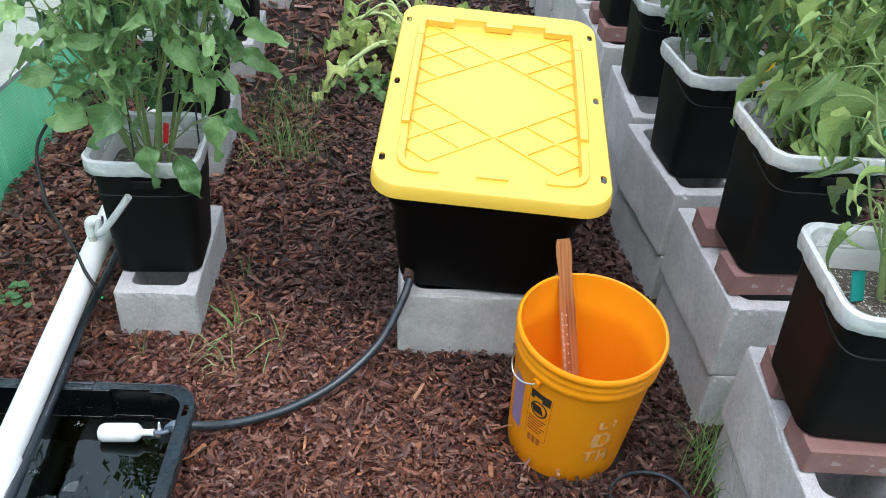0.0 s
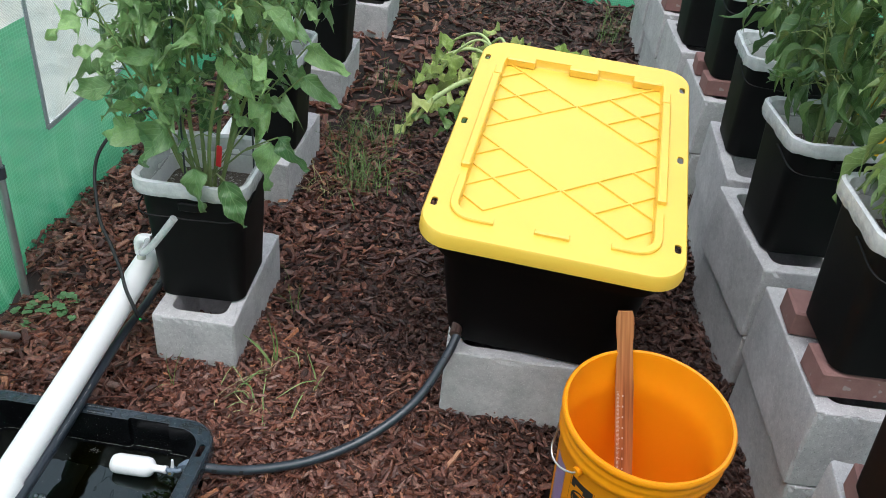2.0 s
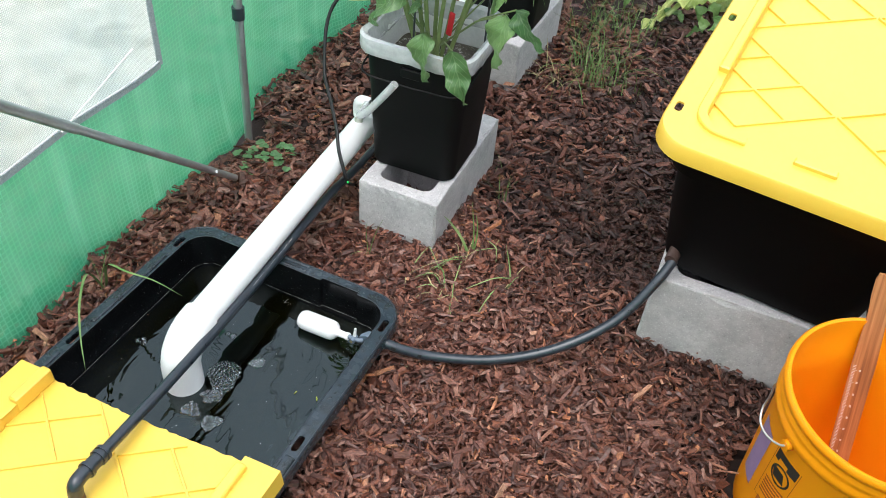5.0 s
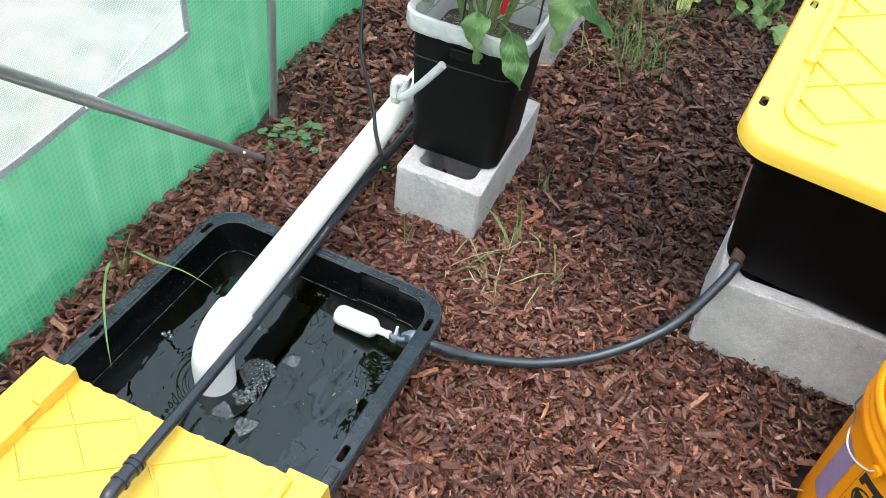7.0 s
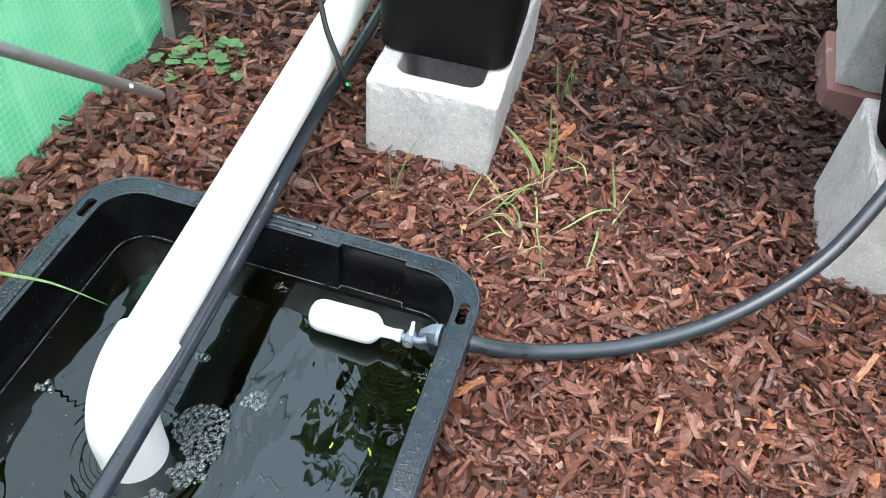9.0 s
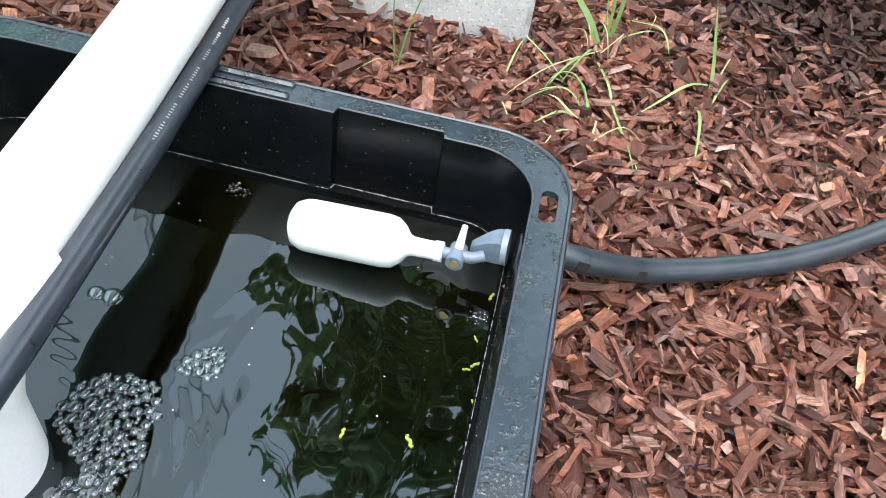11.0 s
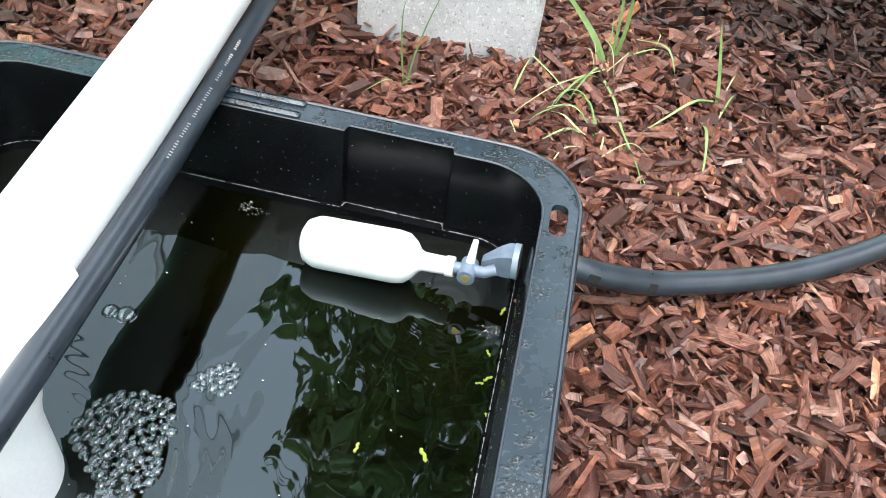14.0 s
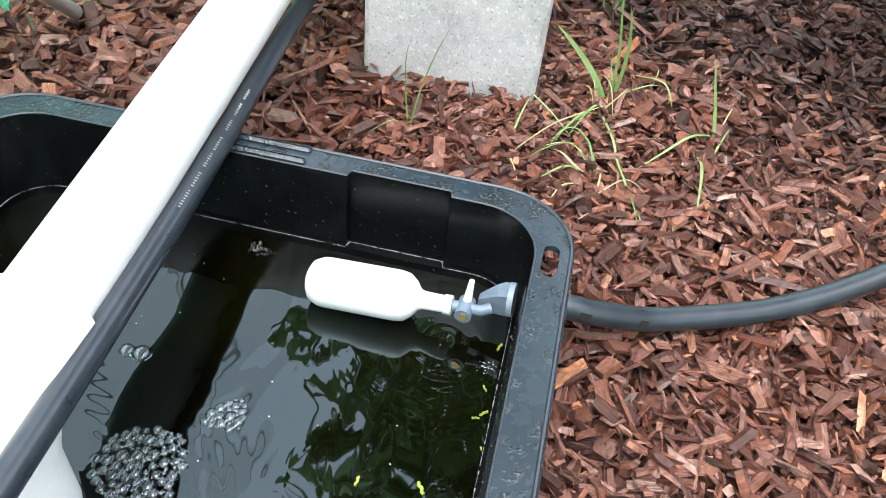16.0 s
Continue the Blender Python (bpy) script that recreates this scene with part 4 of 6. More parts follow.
    for at, way, size in extra:
        tube([(0, 0, 0.03), Vector(at) * 0.6 + Vector((0, 0, 0.03)), at], 0.0018, stalks, sides=5, caps=False)
        place_leaf(DROOP, at, way, size * 1.08, rnd, t, (rnd.gauss(0, 0.2), -1, 0.5))
    tagged(part("stalk", stalks, GREEN_STEM, t, "thin green leaf stalks"), kind="stuff")
    return t


HANGING = [((0.007, -0.146, 0.234), (-0.092, -0.01, -0.121), 0.155), ((0.054, -0.131, 0.140), (0.012, -0.02, -0.10), 0.105), ((0.124, -0.136, 0.128), (0.054, -0.03, -0.079), 0.105),
           ((0.20, -0.076, 0.205), (-0.01, -0.03, -0.13), 0.115), ((0.213, -0.066, 0.215), (0.09, -0.04, -0.06), 0.085), ((-0.119, -0.046, 0.163), (-0.13, 0, -0.07), 0.15),
           ((0.239, 0.004, 0.327), (0.16, -0.05, -0.06), 0.09), ((0.226, 0.054, 0.37), (0.13, -0.06, -0.02), 0.10), ((0.111, -0.096, 0.377), (0.07, -0.03, -0.04), 0.10), ((-0.117, -0.126, 0.287), (-0.10, -0.03, -0.03), 0.10)]
DROOP = [leaf_mesh("leaf", 30 + i, LEAF, 0.25 + 0.02 * i, 0.42, 0.30 + 0.12 * i, 0.35, n=12, m=4) for i in range(4)]
for i, (fx, fy, yaw, k) in enumerate(LEFT):
    bx, by = rot((-0.010, 0.165), yaw)
    plant("garden_plant", fx + bx, fy + by + 0.013, 0.142 + 0.25 * TALL, 100 + i, BROAD, 9, 0.94 if i < 2 else 0.80, 0.23, 0.071, 430 if i < 2 else 240,
          "leafy green eggplant with drooping broad leaves in a bucket", "vegetable plant", HANGING if i == 0 else (), hang=0.15, crown=260 if i < 2 else 0, lean=0.10 if i == 0 else 0.0, tilt=0.6, group="plants of the row by the pipe", low=0.31, stem_r=0.0050, bend=(0.42, 0.80, 1.0))
PEPPERS = [(0.115, 0.110, 70, 0.15), (0.145, 0.088, 700, 0.21), (0.125, 0.095, 340, 0.18), (0.115, 0.090, 220, 0.18), (0.115, 0.085, 100, 0.17), (0.115, 0.085, 80, 0.17), (0.115, 0.085, 60, 0.17), (0.115, 0.085, 40, 0.17)]
for i, (cx, cy, yaw) in enumerate(RIGHT):
    inset, size, count, reach = PEPPERS[i]
    dx, dy = rot((inset, 0.165 if i != 0 else 0.21), yaw)
    top = 0.3595 + (0.0575 if i in BRICKS else 0) + 0.25 * LOW
    plant("pepper_plant", cx + dx, cy + dy, top, 200 + i, SLIM if i < 2 else SLIM_DARK, 8 if i < 4 else 5, 0.70 if 0 < i < 4 else 0.48, reach, size, count,
          "bushy pepper plant with drooping pointed green leaves in a bucket", "pepper plant", hang=0.75 if i < 2 else 0.9, group="pepper plants", low=0.14 if i == 1 else 0.24, tilt=0.6 if i < 2 else 0.5)


# ---- storage tote ----
def make_lid(parent, y_max=None, w=0.250, l=0.368):
    holes = [[(x + sx * (w - 0.015), y + v) for x, y in round_rect(0.0065, 0.0125, 0.0055, 3)] for sx in (-1, 1) for v in (-0.281, 0.003, 0.284)
             if y_max is None or v < y_max - 0.03]
    outer = round_rect(w, l, 0.062, 8)
    inner = round_rect(0.192, 0.311, 0.03, 5)
    b = bmesh.new()
    if y_max is None:
        plate(outer, [inner] + holes, -0.004, 0.0, b)
        loft([(0.0, w, l, 0.062), (-0.004, w + 0.003, l + 0.003, 0.064), (-0.033, w + 0.0055, l + 0.0055, 0.066), (-0.033, w + 0.002, l + 0.002, 0.063), (-0.004, w - 0.001, l - 0.001, 0.061)], (False, False), b, n=8)
        loft([(0.0, 0.192, 0.311, 0.03), (-0.017, 0.1905, 0.3095, 0.03), (-0.0200, 0.188, 0.307, 0.028)], (False, False), b, n=5)
        plate(round_rect(0.190, 0.309, 0.028, 5), [], -0.0240, -0.0200, b)
    else:
        # sawn straight across: a rim open on its far side, and the sunk panel
        rng = random.Random(8)
        cut = lambda x: y_max + 0.045 * x
        jag = [(-0.192 + 0.384 * k / 40, cut(-0.192 + 0.384 * k / 40) + rng.uniform(-0.0018, 0.0018) - 0.004 * math.sin(k * math.pi / 40)) for k in range(1, 40)]
        u_out = [(-w, cut(-w))] + [p for p in outer if p[1] < y_max - 0.02] + [(w, cut(w))]
        u_in = [(-0.192, cut(-0.192))] + [p for p in inner if p[1] < y_max - 0.02] + [(0.192, cut(0.192))]
        plate(u_out + u_in[::-1], holes, -0.004, 0.0, b)
        plate(u_in + jag[::-1], [], -0.0240, -0.0200, b)
        for line, z0, z1, k in ((u_in, -0.001, -0.0210, 1.0), (u_out, 0.0, -0.036, 1.015)):
            up, dn = [b.verts.new((x, y, z0)) for x, y in line], [b.verts.new((x * k, y, z1)) for x, y in line]
            for i in range(len(line) - 1):
                b.faces.new((up[i], up[i + 1], dn[i + 1], dn[i]))
    lid = part("lid", b, YELLOW, parent, "bright yellow ribbed plastic lid")
    top = y_max - 0.008 if y_max is not None else 0.40

    def ridge(x0, y0, x1, y1, h, zb=-0.0200):
        if y0 > top:
            return
        y1 = min(y1, top - 0.001)
        part("ridge", slab((x1 - x0) / 2, (y1 - y0) / 2, zb, h, 0.003, centre=((x0 + x1) / 2, (y0 + y1) / 2), edge=0.0025), YELLOW, lid)

    for sx in (-1, 1):
        x0, x1 = sorted((sx * 0.190, sx * 0.209))
        ridge(x0, -0.160, x1, 0.200, 0.0115)
        ridge(x0, 0.218, x1, 0.256, 0.0045)
        # corner ridges at the near end
        arc = [(0.155 + 0.042 * math.cos(radians(q)), -0.270 - 0.042 * math.sin(radians(q))) for q in range(0, 91, 15)]
        pts = [(sx * x, y) for x, y in [(0.197, -0.195)] + arc + [(0.112, -0.312)]]
        r = curb(pts, 0.017, 0.0270, -0.0200)
        part("ridge", r, YELLOW, lid)
    ridge(-0.034, -0.322, 0.034, -0.309, 0.0085)
    for x in (-0.153, 0.0, 0.155):
        ridge(x - 0.035, 0.292, x + 0.035, 0.3115, 0.0012)
    # lattice of low ribs round the two crossings
    half, m, d = 0.190, 0.752, 0.106
    for v0 in (-0.153, 0.165):
        lines = []
        for sx in (-1, 1):
            for sy in (-1, 1):
                reach = 0.141 if sy < 0 and v0 < 0 else half
                lines.append(((0.003 * sx, v0), (sx * reach, v0 + sy * m * reach)))
            for k in (1, 2):
                # inside the side wedge, parallel to its two edges
                for sy in (-1, 1):
                    u0 = k * d / (2 * m)
                    lines.append(((sx * u0, v0 - sy * m * u0), (sx * half, v0 + sy * (m * half - k * d))))
        for k, (a, c) in enumerate(lines):
            lo, hi = (a, c) if a[1] < c[1] else (c, a)
            if lo[1] >= top - 0.005:
                continue
            if hi[1] > top - 0.003:
                f = (top - 0.003 - lo[1]) / (hi[1] - lo[1])
                hi = (lo[0] + f * (hi[0] - lo[0]), top - 0.003)
            part("rib", bar(lo, hi, 0.0048, 0.0036 + 0.00012 * k, -0.0202), YELLOW, lid)
    return lid


tote = thing("storage_tote", pose(0.0674, 1.9233, 0.6074, 9.8, 0.8, 3.1), "large black storage tote with a yellow ribbed lid on blocks", "storage tote")
make_lid(tote)
b = loft([(-0.366, 0.178, 0.296, 0.05), (-0.360, 0.187, 0.305, 0.055), (-0.20, 0.203, 0.321, 0.055), (-0.090, 0.211, 0.330, 0.056), (-0.085, 0.226, 0.344, 0.058), (-0.03, 0.232, 0.350, 0.058), (-0.022, 0.232, 0.350, 0.058)], (True, False))
body = part("body", b, BLACK, tote, "black plastic body")
for x in (-0.12, 0.0, 0.12):
    part("panel", slab(0.045, 0.003, -0.34, -0.10, 0.003, edge=0.002), BLACK, body, m=pose(x, -0.2965, 0, 5.6))
part("outlet", tube([(-0.159, -0.296, -0.324), (-0.159, -0.328, -0.324)], 0.0125), COPPER, tote, "brown threaded hose outlet")
block(0.082, 1.765, -0.004, 9.5, "grey hollow concrete block under the tote, on the mulch", "blocks under the tote")
for x, yaw in ((-0.058, 95), (0.20, 95)):
    block(x, 2.275, 0.053, yaw, "grey hollow concrete block raised on bricks under the tote", "blocks under the tote")
    cap = part("cap_block", slab(0.19, 0.092, 0, 0.042, 0.004, edge=0.004), CONCRETE, m=pose(x, 2.255, 0.2475, 9.0, 0, yaw - 90) @ pose(0, 0, 0, 0, 0, 90))
    tagged(cap, "thin grey concrete cap block under the tote", "cap block", "cap blocks under the tote")
for x, y in ((-0.112, 2.155), (-0.08, 2.38), (0.20, 2.165), (0.20, 2.38)):
    brick(x, y, -0.004, 97)

# ---- sunken tub ----
tub = thing("reservoir_tub", TUB_POSE, "wet black plastic tub sunk in the mulch, full of dark water", "water tub")
W, L = 0.2585, 0.388


def tub_inner(off, step):
    """The inside outline: a rounded rectangle whose far side steps outward over one panel."""
    hx, hy = W - 0.028 - off, L - 0.026 - off
    pts = round_rect(hx, hy, 0.047 - off, 8)
    if step:
        pts = pts[:9] + [(0.158, hy), (0.156, hy + step), (0.074, hy + step), (0.072, hy)] + pts[9:]
    return pts


holes = [[(x + sx * (W - 0.0155), y + v) for x, y in round_rect(0.0062, 0.0165, 0.0058, 4)] for sx in (-1, 1) for v in (-0.295, 0.013, 0.315)]
rim = plate(round_rect(W, L, 0.064, 10), [tub_inner(0, 0.007)] + holes, -0.005, 0.0)
loft([(0.0, W, L, 0.064), (-0.002, W + 0.0018, L + 0.0018, 0.065), (-0.024, W + 0.003, L + 0.003, 0.066), (-0.024, W, L, 0.064), (-0.005, W - 0.002, L - 0.002, 0.063)], (False, False), rim, n=10)
part("rim", rim, RIM_WET, tub, "wet black rim with lashing holes")
for name, path, r in (("inner_bead", tub_inner(-0.0008, 0.007), 0.0008), ("outer_bead", round_rect(W - 0.001, L - 0.001, 0.063, 10), 0.0015)):
    part(name, tube([(x, y, 0.0002) for x, y in path + path[:2]], r, sides=6, caps=False), HOSE, tub)
wall = bmesh.new()
rings = [[wall.verts.new((x, y, z)) for x, y in tub_inner(off, 0.007)] for z, off in ((0.0, 0.0), (-0.003, 0.001), (-0.073, 0.0035))]
for u, v in zip(rings, rings[1:]):
    for i in range(len(u)):
        j = (i + 1) % len(u)
        wall.faces.new((u[i], u[j], v[j], v[i]))
plate(tub_inner(0.0034, 0.007), [tub_inner(0.0075, 0)], -0.0735, -0.0730, wall)
low = [[wall.verts.new((x, y, z)) for x, y in tub_inner(off, 0)] for z, off in ((-0.073, 0.0075), (-0.36, 0.024))]
for i in range(len(low[0])):
    j = (i + 1) % len(low[0])
    wall.faces.new((low[0][i], low[0][j], low[1][j], low[1][i]))
wall.faces.new(low[1])
shell = part("inner_wall", wall, TUB, tub)
outer = loft([(-0.004, W - 0.0262, L - 0.0242, 0.048), (-0.06, W - 0.0265, L - 0.0245, 0.048), (-0.12, W - 0.0275, L - 0.0255, 0.048)], (False, False), n=8)
for v in outer.verts:
    if v.co.y > 0:
        v.co.y += 0.009
part("outer_wall", outer, TUB, tub)
part("rim_pad", slab(0.080, 0.0035, -0.002, 0.0040, 0.002, centre=(-0.045, L - 0.0200)), RIM_WET, shell)
part("rim_pad", slab(0.080, 0.0035, -0.002, 0.0040, 0.002, centre=(-0.045, L - 0.0050)), RIM_WET, shell)
for sx, v in ((1, -0.12), (-1, 0.165), (-1, -0.13)):
    part("rim_pad", slab(0.0095, 0.105, -0.003, 0.0040, 0.003, centre=(sx * (W - 0.0125), v)), RIM_WET, shell)
water = loft([(-0.086, W - 0.0365, L - 0.0345, 0.037), (-0.080, W - 0.0362, L - 0.0342, 0.037)], (True, True), n=8)
tagged(part("water", water, WATER, None, m=TUB_POSE.copy()), "dark green still water with small ripples in the tub", "water", kind="stuff")

ledge = tub_inner(0.0066, 0.007)
rnd = random.Random(12)
scum = bmesh.new()
for a, c in zip(ledge, ledge[1:] + ledge[:1]):
    a, c = Vector(a), Vector(c)
    k = max(1, int((c - a).length / 0.0022))
    for i in range(k):
        if rnd.random() < 0.16:
            continue
        p, q = a.lerp(c, i / k), a.lerp(c, (i + 1.15) / k)
        w = rnd.choice((0.00015, 0.0002, 0.0003, 0.0005))
        tube([(p.x, p.y, -0.0728), (q.x, q.y, -0.0728 + rnd.uniform(-0.0003, 0.0004))], w, scum, sides=5, end=w * rnd.uniform(0.5, 1.4))
tagged(part("dried_scum", scum, SCUM, shell, "pale dried scum along the ledge"), kind="stuff")
marks = bmesh.new()
for _ in range(110):
    u = rnd.choice(("far", "left", "right"))
    z = rnd.uniform(-0.068, -0.012)
    f = rnd.uniform(-0.9, 0.9)
    if u == "far":
        p, along_wall = Vector((f * 0.175, L - 0.0275 + 0.033 * z, z)), Vector((1, 0, 0))
        if 0.070 < p.x < 0.160:
            p.y += 0.007
    else:
        sx = -1 if u == "left" else 1
        p, along_wall = Vector((sx * (W - 0.0295 + 0.033 * z), f * 0.33, z)), Vector((0, 1, 0))
    ln = rnd.choice((0.0003, 0.0004, 0.0004, 0.0006, 0.0006, 0.0008)) if rnd.random() < 0.94 else 0.0045
    dirn = (along_wall * rnd.uniform(-1, 1) + Vector((0, 0, rnd.uniform(-1, 1)))).normalized() * ln
    tube([p - dirn, p + dirn], 0.00026, marks, sides=4)
tagged(part("specks", marks, SCUM, shell, "pale specks and fibres stuck to the wet wall"), kind="stuff")

half_lid = thing("cut_lid", TUB_POSE @ pose(0.005, 0.0, 0.0385), "yellow ribbed lid sawn across and laid over the tub", "lid")
make_lid(half_lid, y_max=-0.075, w=0.257, l=0.385)

# ---- pipe, pump line, float valve, hose ----
pipe = thing("drain_pipe", pose(0, 0, 0), "white plastic drain pipe running from the bucket row into the tub", "pipe")
p0, p1, p2 = Vector((-0.7690, 1.075, 0.124)), Vector((-0.8885, 1.72, 0.149)), Vector((-1.407, 4.5, 0.20))
d = (p0 - p1).normalized()
part("pipe", tube([p0 + d * 0.008, p0 - d * 0.3, p1, p2], 0.0300, sides=40), WHITE, pipe)
c = p0 + d * 0.075
arc = [c - d * 0.06 * 1.0]
for i in range(0, 13):
    a = radians(90 * i / 12)
    arc.append(c + d * 0.06 * (math.sin(a) - 1) + d * 0.0 + Vector((0, 0, -0.06 * (1 - math.cos(a)))))
arc = [p0 + d * 0.001] + [p0 + d * 0.02] + arc[1:] + [arc[-1] + Vector((0, 0, -0.062))]
part("elbow", tube(arc, 0.0362, sides=40, caps=False), WHITE, pipe, "white elbow turning down into the water")
part("collar", tube([p0 - d * 0.001, p0 + d * 0.001, p0 + d * 0.010], 0.0364, sides=40), WHITE, pipe)
for k, (yy, zz) in enumerate(((1.715, 0.0), (2.50, 0.004), (3.3, 0.01))):
    f = (yy - p1.y) / (p2.y - p1.y)
    q = p1 + (p2 - p1) * f + Vector((0, 0, 0.028))
    stub = part("drain_stub", tube([q, q + Vector((0, 0, 0.024))], 0.0105, sides=16), simple("grey_nut", (0.5, 0.5, 0.42), (0.6, 0.6, 0.52), 0.4) if k == 0 else WHITE, pipe, "grey threaded nipple")
    part("stub_elbow", tube(spline([q + Vector((0, 0, 0.018)), q + Vector((0, 0, 0.048)), q + Vector((0.008, 0.002, 0.058)), q + Vector((0.030, 0.006, 0.058))], 4), 0.0135, sides=16), WHITE, stub, "small white elbow")
    fx, fy, yaw, _ = LEFT[k]
    front = [Vector((fx + u, fy + v, z)) for u, v, z in ((-0.138, 0.044, 0.266), (-0.110, 0.036, 0.292), (-0.075, 0.034, 0.338), (-0.042, 0.038, 0.386))]
    part("drain_tube", tube(spline([q + Vector((0.022, 0.004, 0.058)), q + Vector((0.036, -0.02, 0.066))] + front, 6), 0.0085, sides=12), LINER, stub, "short translucent white drain tube")

supply = thing("supply_line", pose(0, 0, 0), "black poly water line lying along the white pipe", "water line")
sl = [(-1.02, 2.7, 0.06), (-0.945, 2.1, 0.050), (-0.868, 1.70, 0.072), (-0.834, 1.54, 0.094)]
for k in range(7):
    f = k / 6
    sl.append((-0.799 + 0.138 * f, 1.40 - 0.65 * f, 0.108 + 0.043 * f - 0.048 * f * (1 - f)))
sl = spline(sl, 6)
part("hose", tube(sl, 0.0096, sides=18), HOSE, supply)
e = Vector(sl[-1])
g = (Vector(sl[-1]) - Vector(sl[-3])).normalized()
coupling = part("coupling", tube([e - g * 0.022, e + g * 0.018], 0.0122, sides=18), HOSE, supply)
for k in (-0.022, -0.012, 0.014):
    part("collar", tube([e + g * k, e + g * (k + 0.006)], 0.0146, sides=18), HOSE, coupling)
part("coupling_elbow", tube(spline([e + g * 0.01, e + g * 0.034, e + g * 0.046 + Vector((0, 0, -0.006)), e + g * 0.050 + Vector((0, 0, -0.024))], 5), 0.0118, sides=18), HOSE, supply)
part("nipple", tube([e + g * 0.050 + Vector((0, 0, -0.020)), e + g * 0.050 + Vector((0, 0, -0.042))], 0.0115, sides=18), COPPER, supply, "brown threaded nipple")
# faded white lettering, not legible, as short strokes on top of the line
text = [p for p in spline(sl, 4) if 1.196 < p.y < 1.350]
for k in range(52):
    if k in (5, 6, 13, 14, 20, 21, 22, 29, 36, 37, 44):
        continue
    f = (len(text) - 1.001) * k / 51
    i = int(f)
    axis = (text[i] - text[i + 1]).normalized()
    up = Vector((0.42, -0.36, 0.83))
    up = (up - axis * up.dot(axis)).normalized()
    turn = Matrix((axis, up.cross(axis), up)).transposed().to_4x4()
    a = text[i].lerp(text[i + 1], f - i) + up * 0.0096
    part("print_stroke", slab(0.0006, 0.0012 if k % 3 else 0.0008, 0, 0.0003, 0.0003, edge=0.0001), WHITE_INK if k < 10 else FAINT_INK, supply, m=Matrix.Translation(a) @ turn)

cable = thing("black_cable", pose(0, 0, 0), "thin black cable looping from the plants onto the pipe", "cable")
part("wire", tube(spline([(-0.80, 1.90, 0.50), (-0.93, 1.86, 0.50), (-1.02, 1.79, 0.40), (-0.985, 1.71, 0.29), (-0.925, 1.66, 0.238), (-0.880, 1.622, 0.206), (-0.850, 1.590, 0.184), (-0.821, 1.568, 0.162), (-0.809, 1.57, 0.12), (-0.83, 1.62, 0.07)], 8), 0.0042, sides=8), CABLE, cable)
part("clip", slab(0.003, 0.003, 0, 0.005), simple("green_clip", (0.01, 0.45, 0.08), (0.02, 0.5, 0.1), 0.4), cable, "small bright green clip", m=pose(-0.803, 1.562, 0.126, 20, 30, 20))

valve = thing("float_valve", pose(0, 0, 0), "white plastic float on a grey valve at the tub wall", "float valve")
fa, fb = Vector((-0.677, 1.2435, 0.0345)), Vector((-0.549, 1.2555, 0.047))
ax = (fb - fa).normalized()
m = Matrix.Translation(fa) @ ax.to_track_quat("Z", "Y").to_matrix().to_4x4()
prof = [(0.002, 0.0), (0.011, 0.0008), (0.0165, 0.004), (0.0198, 0.011), (0.0203, 0.016), (0.0203, 0.074), (0.0190, 0.082), (0.0145, 0.088), (0.0085, 0.0925), (0.0072, 0.096), (0.0068, 0.112), (0.0078, 0.1125), (0.0078, 0.1185), (0.003, 0.119)]
part("float", lathe(prof, 36, (True, True)), FLOAT_WHITE, valve, "white bottle-shaped float", m=m)
side = ax.cross(Vector((0, 0, 1))).normalized()
part("arm", tube([fb - ax * 0.012, fb - ax * 0.002, fb + ax * 0.012, fb + ax * 0.019 + Vector((0, 0.004, 0.001))], 0.0046, sides=10, end=0.0046), GREY_VALVE, valve)
part("pivot", tube([fb + side * 0.0095, fb - side * 0.0080], 0.0066, sides=18), GREY_VALVE, valve)
part("screw", tube([fb + side * 0.0092, fb + side * 0.0104], 0.0034, sides=14), simple("brass_screw", (0.45, 0.33, 0.12), (0.55, 0.42, 0.18), 0.3, metal=0.8), valve, "brass pivot screw")
part("lever", tube([fb + Vector((0, 0.003, 0.004)), fb + Vector((0.001, 0.005, 0.026))], 0.0036, sides=8, end=0.0022), FLOAT_WHITE, valve, "small white lever")
vb = Vector((-0.5245, 1.2700, 0.055))
body_v = bmesh.new()
ringv = []
for f, hw, z0, z1 in ((-0.018, 0.0035, -0.010, -0.003), (-0.006, 0.0065, -0.012, 0.007), (0.000, 0.008, -0.011, 0.010), (0.006, 0.008, -0.011, 0.010)):
    c0 = vb + ax * f
    ringv.append([body_v.verts.new(c0 + side * a + Vector((0, 0, z))) for a, z in ((hw, z0), (hw, z1), (-hw, z1), (-hw, z0))])
for u, v in zip(ringv, ringv[1:]):
    for k in range(4):
        body_v.faces.new((u[k], u[(k + 1) % 4], v[(k + 1) % 4], v[k]))
body_v.faces.new(ringv[0])
body_v.faces.new(ringv[-1])
part("valve_body", body_v, GREY_VALVE, valve)
part("flange", tube([vb + ax * 0.005, vb + ax * 0.0095], 0.0135, sides=20), simple("pale_grey_plastic", (0.18, 0.225, 0.27), (0.26, 0.31, 0.36), 0.35), valve, "pale grey flange at the tub wall")

